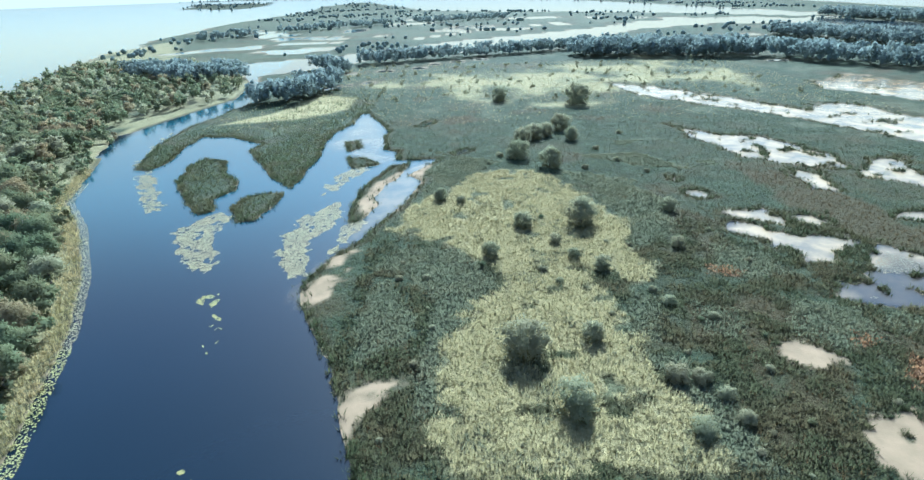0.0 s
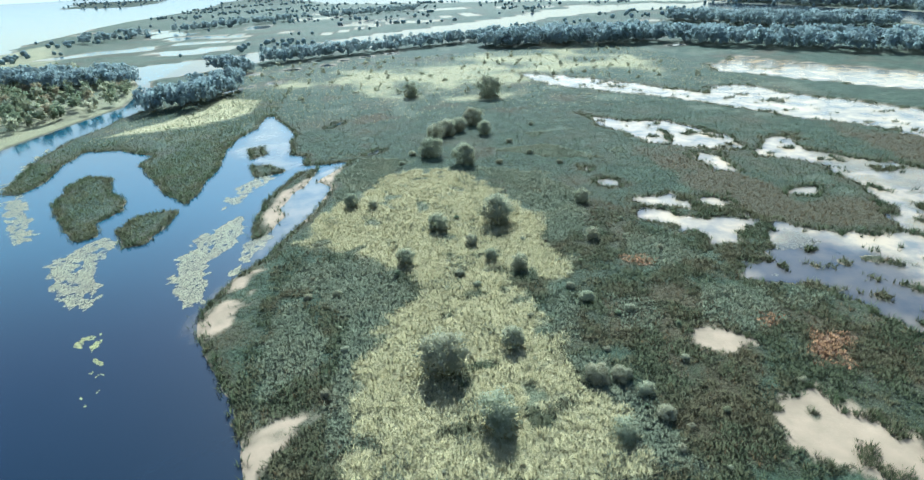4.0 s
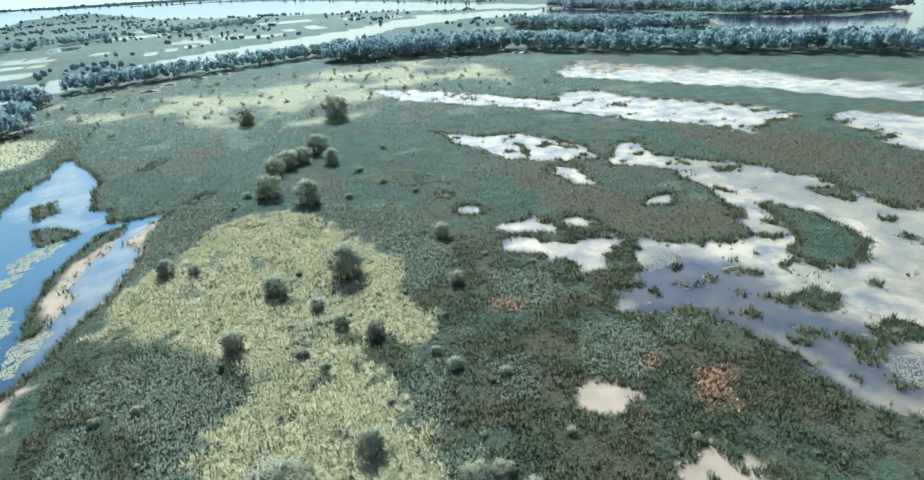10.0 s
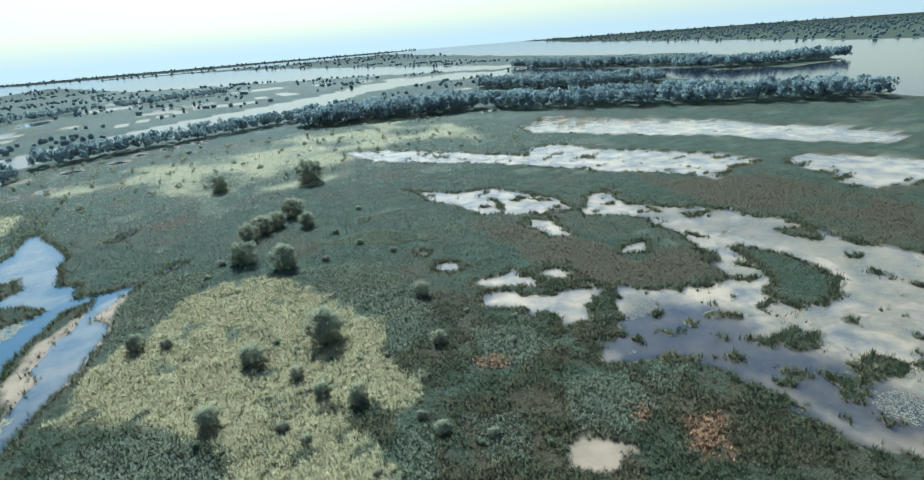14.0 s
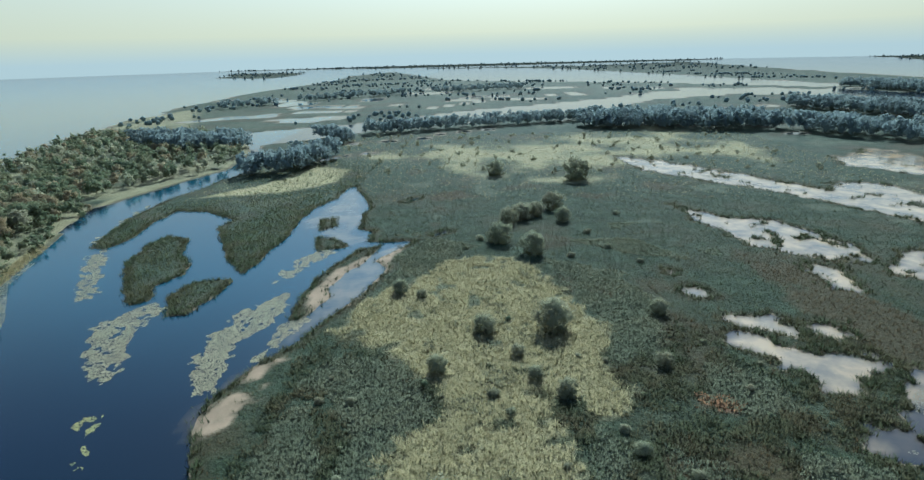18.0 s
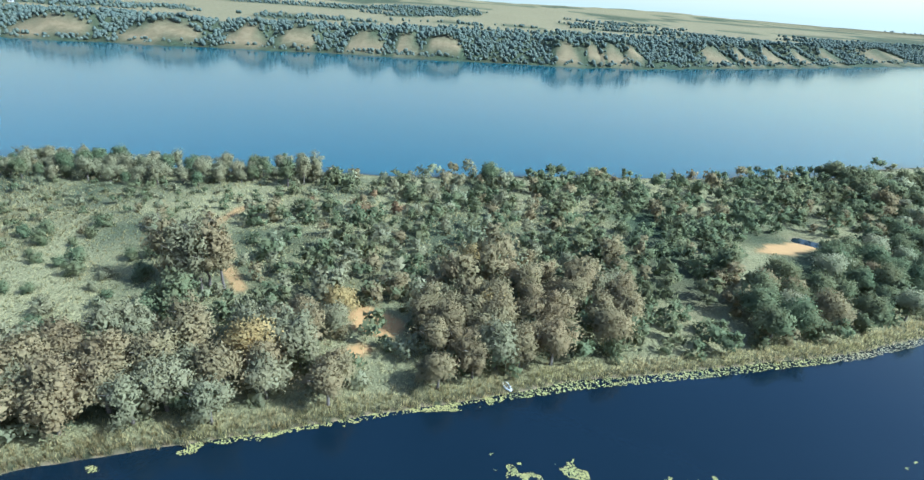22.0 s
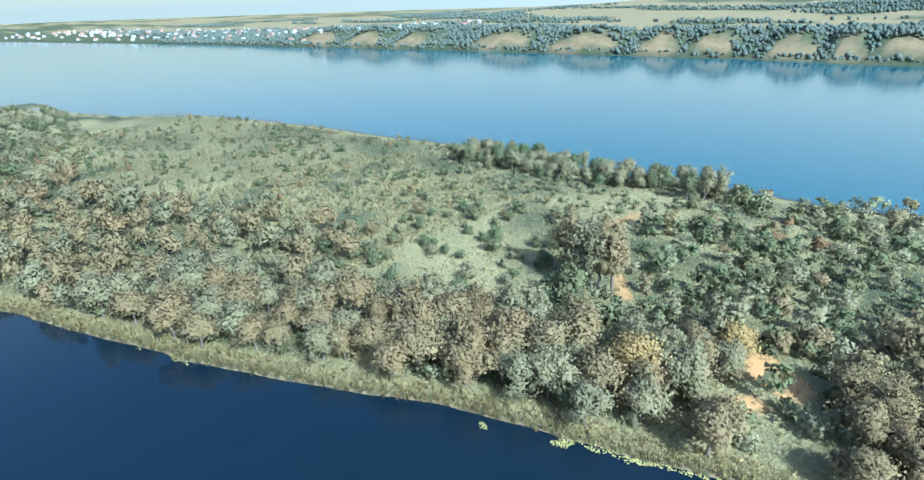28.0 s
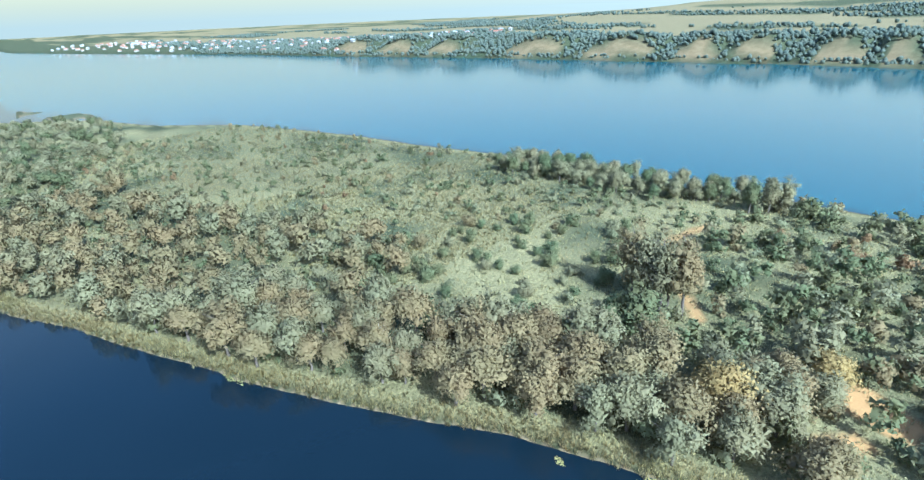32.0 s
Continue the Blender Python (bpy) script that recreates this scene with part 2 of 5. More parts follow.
MEADOW = [(-4, 68), (-5, 88), (-4, 99), (-3, 107), (0, 117), (5, 126), (12, 131), (14, 136), (11, 141), (4, 149), (0, 158), (-11, 167),
    (-22, 170), (-24, 176), (-15, 200), (6, 233), (21, 242), (34, 240), (50, 211), (56, 181), (58, 153), (56, 137), (50, 135), (42, 142), (36, 138),
    (38, 124), (41, 108), (43, 96), (45, 86), (46, 67)]
SAGES = [
    [(-21, 163), (0, 158), (11, 135), (5, 127), (-3, 108), (-5, 84), (-10, 84), (-11, 107), (-9, 127), (-15, 139), (-26, 148)],
    [(-22, 141), (-13, 119), (-15, 110), (-23, 104), (-27, 101), (-28, 115), (-27, 133)],
    [(53, 216), (47, 238), (71, 222), (79, 200), (75, 170), (57, 156), (57, 182)],
    [(87, 124), (101, 119), (101, 105), (88, 101), (81, 110)], [(61, 124), (71, 118), (68, 106), (59, 110)],
    [(40, 102), (45, 95), (44, 70), (56, 66), (56, 75), (53, 87), (49, 99)], [(-28, 241), (-11, 274), (20, 253), (6, 235), (-16, 206)],
    [(81, 158), (96, 152), (95, 137), (82, 132), (76, 142)], [(60, 260), (90, 262), (104, 236), (84, 240)]]
BROWNS = [
    [(63, 103), (69, 93), (87, 95), (74, 80), (70, 66), (55, 68), (53, 87)], [(56, 125), (87, 131), (87, 99), (69, 93), (56, 103)],
    [(-22, 107), (-13, 110), (-11, 98), (-21, 92), (-24, 96)], [(77, 193), (92, 175), (84, 164), (72, 168)],
    [(125, 231), (152, 230), (153, 189), (165, 173), (182, 158), (172, 144), (150, 143), (129, 158), (124, 188)],
    [(234, 240), (288, 211), (285, 139), (251, 122), (243, 152), (225, 195)], [(-17, 341), (6, 359), (17, 342), (-5, 329)],
    [(88, 96), (96, 84), (118, 70), (130, 84), (116, 106), (100, 112)]]
KNOLLS = [  # bare spurs of the far bluff: where they stand along the shore, and half their length
    (-1020, 48), (-902, 36), (-794, 30), (-610, 48), (-470, 48), (-360, 24), (-293, 26), (-198, 24), (-138, 17), (-88, 26), (94, 20),
    (130, 13), (163, 15), (198, 14), (350, 26), (411, 14), (480, 20), (549, 18), (630, 26), (798, 60)]
TIPWOOD = [(6, -571), (-30, -551), (-58, -483), (-22, -379), (2, -328), (25, -307), (60, -330), (70, -560)]
REEDBARS = [[(-3, -707), (-23, -686), (-21, -667), (1, -650)], [(-19, -638), (-47, -632), (-55, -610), (-49, -585), (-21, -608)]]
REEDFLAT = [(-290, 218), (-323, 267), (-332, 303), (-367, 332), (-371, 402), (-315, 347), (-291, 276), (-275, 233)]
RAFTS = [[(-37, -44), (-39, -41), (-38, -40), (-36, -43)], [(-43, -32), (-46, -28), (-44, -27), (-42, -30)], [(-49, -19), (-53, -14), (-51, -13), (-48, -18)],
    [(-53, -12), (-58, -4), (-62, 4), (-59, 4), (-54, -4), (-52, -11)], [(-63, 8), (-64, 14), (-67, 22), (-69, 28), (-68, 28), (-63, 19), (-61, 9)]]
MEADOW_N = [(-77, 484), (-18, 542), (59, 539), (205, 644), (264, 552), (231, 436), (186, 475), (99, 408), (112, 391),
    (91, 371), (45, 381), (6, 406), (-12, 444), (-36, 395), (-59, 442)]
MEADOW_W = [(-154, 349), (-127, 383), (-109, 442), (-79, 426), (-79, 387), (-103, 361)]
LAKE = [(101, 126), (114, 133), (125, 145), (134, 152), (141, 150), (156, 139), (168, 137), (172, 145), (179, 152),
    (183, 164), (187, 177), (186, 182), (192, 201), (189, 209), (196, 221), (207, 212), (222, 191), (224, 175),
    (231, 162), (226, 144), (229, 127), (231, 112), (237, 94), (144, 51), (131, 67), (126, 76), (126, 91),
    (125, 109), (121, 117), (112, 122)]
LAKE_OPEN = [(105, 129), (131, 149), (154, 128), (150, 107), (149, 74), (130, 65), (121, 91)]
HOOK = [(189, 156), (194, 156), (198, 139), (197, 127), (193, 119), (181, 112), (172, 110), (166, 118), (166, 127), (175, 131), (184, 141)]
ISLE1 = [(217, 159), (225, 155), (226, 144), (220, 143), (216, 151)]
ISLE2 = [(140, 95), (143, 92), (143, 86), (139, 86)]
ISLE3 = [(125, 126), (131, 126), (130, 122)]
ISLE4 = [(140, 112), (145, 110), (141, 106)]
ISLE5 = [(145, 106), (154, 105), (151, 99), (144, 102)]
ISLE6 = [(149, 93), (156, 85), (153, 83), (146, 87)]
POND_NORTH = [(128, 463), (170, 426), (196, 387), (224, 344), (243, 364), (264, 356), (268, 329), (291, 296),
    (309, 264), (314, 239), (309, 230), (287, 234), (265, 222), (258, 242), (239, 267), (228, 286), (206, 323),
    (186, 350), (154, 386), (134, 417)]
POND_NORTHEAST = [(317, 223), (342, 225), (355, 202), (370, 175), (333, 159), (300, 164), (298, 177), (309, 182),
    (311, 199)]
POND_TOP = [(287, 448), (298, 446), (334, 483), (347, 457), (358, 427), (407, 346), (413, 297), (432, 265),
    (432, 226), (408, 204), (393, 223), (378, 252), (357, 304), (318, 354), (296, 392), (278, 415)]
POND_MID_A = [(125, 317), (141, 295), (162, 285), (173, 261), (178, 248), (174, 232), (157, 234), (149, 240),
    (135, 251), (135, 263), (130, 286)]
POND_MID_B = [(171, 218), (195, 241), (209, 243), (199, 224), (189, 209), (179, 214)]
POND_MID_C = [(149, 233), (159, 224), (153, 204), (147, 208), (146, 219)]
POND_WEST_A = [(99, 189), (111, 185), (116, 175), (113, 170), (104, 178), (99, 183)]
POND_WEST_B = [(94, 171), (104, 175), (118, 163), (127, 159), (121, 153), (115, 143), (107, 146), (105, 152),
    (100, 163)]
POND_WEST_C = [(121, 178), (128, 178), (126, 168), (121, 167), (120, 174)]
PONDLET = [(92, 209), (98, 210), (101, 200), (94, 199), (91, 204)]
PUDDLE = [(92, 227), (95, 224), (94, 220), (91, 222)]
POND_SMALL = [(155, 179), (165, 180), (170, 179), (162, 172), (155, 176)]
MUDPOND = [(75, 103), (77, 104), (80, 103), (85, 100), (85, 98), (80, 96), (75, 97)]
MUD2 = [(88, 82), (91, 78), (94, 71), (100, 57), (87, 60), (76, 66), (75, 71), (76, 76)]
RED1 = [(101, 98), (108, 94), (104, 88), (100, 85), (94, 88), (98, 94)]
RED2 = [(95, 107), (98, 105), (95, 102), (93, 104)]
RED3 = [(75, 144), (83, 140), (80, 136), (74, 140)]
ORANGE1 = [(-162, 112), (-172, 123), (-181, 140), (-181, 149), (-171, 138), (-165, 127)]
ORANGE2 = [(-92, -12), (-95, -11), (-90, -1), (-85, -2), (-87, -9)]
ORANGE3 = [(-73, -11), (-79, -8), (-79, -5), (-75, -7)]
TRACK = [(-162, -76), (-139, -79), (-130, -76), (-119, -66), (-109, -57), (-99, -48)]
MARSHTIP = [(-59, -448), (-124, -426), (-174, -265), (-189, -202), (-151, -186), (-121, -220), (-80, -236),
    (-34, -262), (-16, -294), (-46, -361)]
DRYGRASS = [(-76, -227), (-109, -218), (-117, -181), (-159, -161), (-150, -146), (-120, -135), (-84, -146),
    (-57, -160), (-69, -190)]
GLADE = [(-57, -145), (-93, -137), (-129, -99), (-111, -82), (-87, -69), (-67, -73), (-56, -84), (-57, -110),
    (-53, -130)]
MARSH_BAYS_SOUTH = [(-31, 96), (-35, 108), (-43, 124), (-48, 139), (-43, 157), (-35, 170), (-30, 185), (-24, 198),
    (-17, 230), (-23, 238), (-10, 263), (-24, 261), (-32, 263), (-33, 277), (-40, 284), (-43, 306), (-42, 320),
    (-48, 338), (-61, 374), (-67, 374)]
MARSH_BAYS_NORTH = [(-66, 344), (-74, 323), (-76, 300), (-72, 277), (-73, 240), (-75, 225), (-83, 234), (-93, 248),
    (-108, 275), (-114, 285), (-112, 301), (-134, 318), (-153, 320), (-154, 301), (-150, 271), (-153, 256),
    (-161, 258), (-168, 284), (-173, 317), (-174, 348), (-166, 377), (-163, 420)]

ISLAND_BANK = [(70, -330), (52, -240), (36, -190), (24, -169), (14, -145), (5, -127), (-3, -108), (-11, -94), (-18, -81),
    (-25, -69), (-32, -58), (-38, -47), (-49, -19), (-54, -9), (-60, 5), (-69, 26), (-77, 43), (-88, 76), (-103, 117),
    (-118, 147), (-143, 186), (-166, 214), (-183, 262), (-198, 300), (-203, 345), (-190, 395), (-177, 440), (-188, 510), (-225, 590), (-293, 645)]
ISLAND_SHORE = [(-340, 680), (-480, 1000), (-503, 813), (-426, 571), (-368, 396), (-345, 313), (-309, 230), (-288, 213),
    (-265, 136), (-257, 117), (-237, 37), (-217, -28), (-213, -65), (-203, -101), (-195, -203), (-188, -225), (-176, -267),
    (-166, -321), (-149, -376), (-128, -436), (-76, -500), (-48, -575), (20, -640), (200, -690), (200, -500)]
ISLAND = ISLAND_BANK + ISLAND_SHORE
MARSH = (MARSH_BAYS_SOUTH + MARSH_BAYS_NORTH + [(-165, 470), (-200, 560), (-124, 624), (-81, 695), (1, 712), (78, 759),
    (189, 832), (312, 985), (480, 1060), (640, 980), (690, 700), (661, 557), (656, 446), (641, 360), (600, 270), (560, 100),
    (560, -300), (300, -60), (120, -40), (70, -20), (30, 10), (-5, 40), (-22, 70)])
NORTH_LAND = [(-300, 640), (-193, 682), (-114, 738), (-1, 851), (90, 907), (226, 1005), (350, 1130), (480, 1200),
    (700, 1090), (760, 960), (780, 700), (830, 560), (1000, 560), (1120, 1000), (1110, 1300), (1115, 2100), (1300, 3600),
    (600, 3300), (-300, 3600), (-560, 2471), (-506, 2027), (-562, 1466), (-548, 1171), (-530, 960), (-430, 760)]
NORTH_LAKE = [(-560, 3300), (-300, 3400), (133, 3200), (418, 2727), (606, 1982), (778, 1231), (711, 1191), (454, 1476),
    (56, 1759), (-90, 1869), (-264, 2428)]
FAR_NORTH = [(-900, 4000), (-700, 3700), (1400, 3900), (2600, 4800), (-4800, 4800), (-4800, 4300), (-2500, 4200)]
FAR_EAST = [(2925, 4800), (1948, 2510), (1687, 1488), (1500, 900), (1450, -600), (600, -1500), (400, -4800), (4800, -4800),
    (4800, 4800)]
FAR_WEST = [(-60, -4800), (-102, -2410), (-314, -1760), (-469, -1330), (-560, -963), (-635, -706), (-677, -495),
    (-727, -266), (-750, -60), (-765, 77), (-819, 201), (-937, 373), (-1322, 880), (-1949, 1678), (-3000, 2700),
    (-4800, 3600), (-4800, -4800)]
WEST_ISLE = [(-1211, 2579), (-1500, 3400), (-1000, 3300), (-880, 2767), (-881, 2382)]
STREAMS = [  # water lines: width, then points
    (15, (-332, 842), (-256, 890), (-72, 900), (38, 1042), (193, 1066)),
    (16, (-250, 1105), (-119, 1157), (131, 1107), (242, 1201)),
    (26, (-121, 1419), (268, 1337), (500, 1185), (728, 1129)),
    (16, (-420, 1000), (-300, 985), (-150, 990)), (30, (-399, 1155), (-300, 1045)),
    (7, (-130, 545), (-95, 560), (-55, 575), (-20, 590)), (5, (-112, 470), (-95, 492), (-70, 505)),
    (8, (-40, 600), (10, 632), (40, 650)), (9, (300, 560), (330, 570)), (10, (330, 800), (480, 850), (560, 700)),
    (3.0, (-1, 270), (4, 276)), (2.5, (-24, 331), (-16, 344)),
    (7, (-192, 285), (-205, 330), (-185, 370), (-165, 408), (-160, 440)),
    (8, (-182, 138), (-174, 150)),
]
POOLS = [LAKE, POND_NORTH, POND_NORTHEAST, POND_TOP, POND_MID_A, POND_MID_B, POND_MID_C, POND_WEST_A, POND_WEST_B, POND_WEST_C,
    PONDLET, PUDDLE, POND_SMALL]
ISLES = [SPIT, ISLET_A, ISLET_A2, ISLET_B, ISLET_C, HOOK, ISLE1, ISLE2, ISLE3, ISLE4, ISLE5, ISLE6, *REEDBARS]



def hashed(ix, iy, seed):
    n = (ix.astype(np.int64) * 374761393 + iy.astype(np.int64) * 668265263 + seed * 974634777) & 0x7FFFFFFF
    n = ((n ^ (n >> 13)) * 1274126177) & 0x7FFFFFFF
    return ((n ^ (n >> 16)) & 0xFFFF) / 65535.0


def rough(x, y, size, seed=0, octaves=3):
    """Smooth noise from -1 to 1, in bumps of that size."""
    total, weight, height = 0.0, 0.0, 1.0
    for k in range(octaves):
        u, v = x / size * 2**k + 17.3 * k, y / size * 2**k - 9.1 * k
        iu, iv = np.floor(u), np.floor(v)
        fu, fv = u - iu, v - iv
        fu, fv = fu * fu * (3 - 2 * fu), fv * fv * (3 - 2 * fv)
        a, b = hashed(iu, iv, seed + k), hashed(iu + 1, iv, seed + k)
        c, d = hashed(iu, iv + 1, seed + k), hashed(iu + 1, iv + 1, seed + k)
        total = total + height * ((a * (1 - fu) + b * fu) * (1 - fv) + (c * (1 - fu) + d * fu) * fv)
        weight, height = weight + height, height * 0.5
    return total / weight * 2 - 1


def line_gap(line, x, y):
    """The distance to a line of points."""
    best = np.full(x.shape, 1e9)
    for (ax, ay), (bx, by) in zip(line, line[1:]):
        dx, dy = bx - ax, by - ay
        t = np.clip(((x - ax) * dx + (y - ay) * dy) / (dx * dx + dy * dy + 1e-9), 0, 1)
        best = np.minimum(best, np.hypot(x - ax - t * dx, y - ay - t * dy))
    return best


def inside(outline, x, y, reach=60.0):
    """Metres inside an outline; negative outside, -reach at most."""
    xs, ys = [p[0] for p in outline], [p[1] for p in outline]
    out = np.full(x.shape, -float(reach))
    near = (x > min(xs) - reach) & (x < max(xs) + reach) & (y > min(ys) - reach) & (y < max(ys) + reach)
    if not near.any():
        return out
    px, py = x[near], y[near]
    odd = np.zeros(px.shape, bool)
    for (ax, ay), (bx, by) in zip(outline, outline[1:] + outline[:1]):
        if ay != by:
            odd ^= ((ay > py) != (by > py)) & (px < (bx - ax) * (py - ay) / (by - ay) + ax)
    gap = line_gap(outline + outline[:1], px, py)
    out[near] = np.where(odd, gap, -np.minimum(gap, reach))
    return out


def land(x, y):
    """Metres from the water's edge: positive on land."""
    wobble = 2.6 * rough(x, y, 14, 3) + 1.4 * rough(x, y, 4.5, 9)
    far = np.clip((np.hypot(x, y - 150) - 400) / 400, 0, 1)
    s = np.maximum.reduce([
        inside(ISLAND, x, y, 200) + 0.6 * rough(x, y, 11, 2) + 0.3 * rough(x, y, 5.3, 4), inside(MARSH, x, y, 200) + 0.6 * wobble, inside(NORTH_LAND, x, y, 200) + 2 * wobble,
        inside(FAR_WEST, x, y, 200), inside(FAR_NORTH, x, y, 200) + 8 * wobble, inside(FAR_EAST, x, y, 200), inside(WEST_ISLE, x, y, 100)])
    for outline in POOLS:
        calm = 0.22 if outline in (PONDLET, PUDDLE, POND_SMALL) else 1.0
        s = np.minimum(s, -inside(outline, x, y) + calm * (5.5 * rough(x, y, 12, 14) + 3.6 * rough(x, y, 4.2, 15, 2)) * (1 + far))
    s = np.minimum(s, -inside(NORTH_LAKE, x, y, 100))
    for width, *line in STREAMS:
        s = np.minimum(s, line_gap(line, x, y) - width / 2 + 0.7 * wobble * (1 + far))
    for outline in ISLES:
        s = np.maximum(s, inside(outline, x, y) + 0.6 * wobble)
    # small tussock isles scattered over the shallow pools
    pools = np.maximum.reduce([inside(p, x, y) for p in POOLS[:6]])
    tussock = 0.5 * rough(x, y, 9, 31, 2) + 0.6 * rough(x, y, 4.5, 32, 2) - 0.33 + 0.03 * rough(x, y, 60, 5, 1) - np.clip((x - 165) / 400, 0, 0.12)
    s = np.where(pools > 1.5, np.maximum(s, tussock * 9), s)
    # the broken reed islands of the north delta
    delta = inside(NORTH_LAND, x, y, 200) > 20
    s = np.where(delta & (y < 1300) & (x < 500), np.minimum(s, 26 * (rough(x * 0.35, y, 38, 77, 3) + 0.42)), s)
    return s


def smooth(v, a, b):
    t = np.clip((v - a) / (b - a), 0, 1)
    return t * t * (3 - 2 * t)


def spur(x, y, west):
    """1 on the bare spurs of the far bluff, falling to 0 in the gullies between them; west is the way in from the shore."""
    along = y + (0.25 + 0.4 * smooth(y, 50, 500)) * np.maximum(west, 0) + 5 * rough(x, y, 40, 41, 2)
    out = np.zeros(np.shape(y))
    for middle, half in KNOLLS:
        out = np.maximum(out, 1 - np.clip(np.abs(along - middle) / (half * 1.2), 0, 1) ** 2)
    return np.sqrt(out)


def height(x, y, s=None):
    s = land(x, y) if s is None else s
    z = np.clip(0.16 * s, -1.6, 0.55)
    z = z + np.where(s > 0, 0.25 * rough(x, y, 7, 21) * smooth(s, 0, 6), 0)
    isle = inside(ISLAND, x, y, 200)
    z = z + (0.8 * smooth(isle, 2, 30) + 0.5 * rough(x, y, 40, 8) * smooth(isle, 10, 40)) * smooth(s, 0, 6)
    west = inside(FAR_WEST, x, y, 1000)
    ravine = 0.15 + 0.85 * spur(x, y, west)
    ravine = ravine + (0.6 - ravine) * smooth(west, 70, 130)
    bluff = 6 * smooth(west, 2, 18) + (19 * ravine + 8) * smooth(west, 14, 82) + 6 * rough(x, y, 160, 12) * smooth(west, 60, 300)
    town = smooth(y, -900, -1500)
    z = z + bluff * (1 - 0.55 * town) + (46 + 10 * rough(x, y, 700, 13, 2)) * smooth(west, 150, 1900) * smooth(y, -2600, -900) * smooth(y, 2600, 700)
    return z


def axis(low, high, step, end_low, end_high, grow=1.045):
    up, down, width = [high], [low], step
    while up[-1] < end_high:
        width *= grow
        up.append(up[-1] + min(width, 120))
    width = step
    while down[-1] > end_low:
        width *= grow
        down.append(down[-1] - min(width, 120))
    return np.array(down[:0:-1] + list(np.arange(low, high, step)) + up)


def sheet(name, xs, ys, z_of, material):
    gx, gy = np.meshgrid(xs, ys)
    x, y = gx.ravel(), gy.ravel()
    z = z_of(x, y)
    nx, ny = len(xs), len(ys)
    base = (np.arange(ny - 1)[:, None] * nx + np.arange(nx - 1)[None]).ravel()
    quads = np.stack([base, base + 1, base + nx + 1, base + nx], 1)
    me = bpy.data.meshes.new(name)
    me.vertices.add(len(x))
    me.vertices.foreach_set("co", np.stack([x, y, z], 1).astype(np.float32).ravel())
    me.loops.add(quads.size)
    me.loops.foreach_set("vertex_index", quads.ravel().astype(np.int32))
    me.polygons.add(len(quads))
    me.polygons.foreach_set("loop_start", np.arange(0, quads.size, 4, dtype=np.int32))
    me.update(calc_edges=True)
    me.polygons.foreach_set("use_smooth", np.ones(len(quads), bool))
    me.materials.append(material)
    return new(name, me), x, y, z


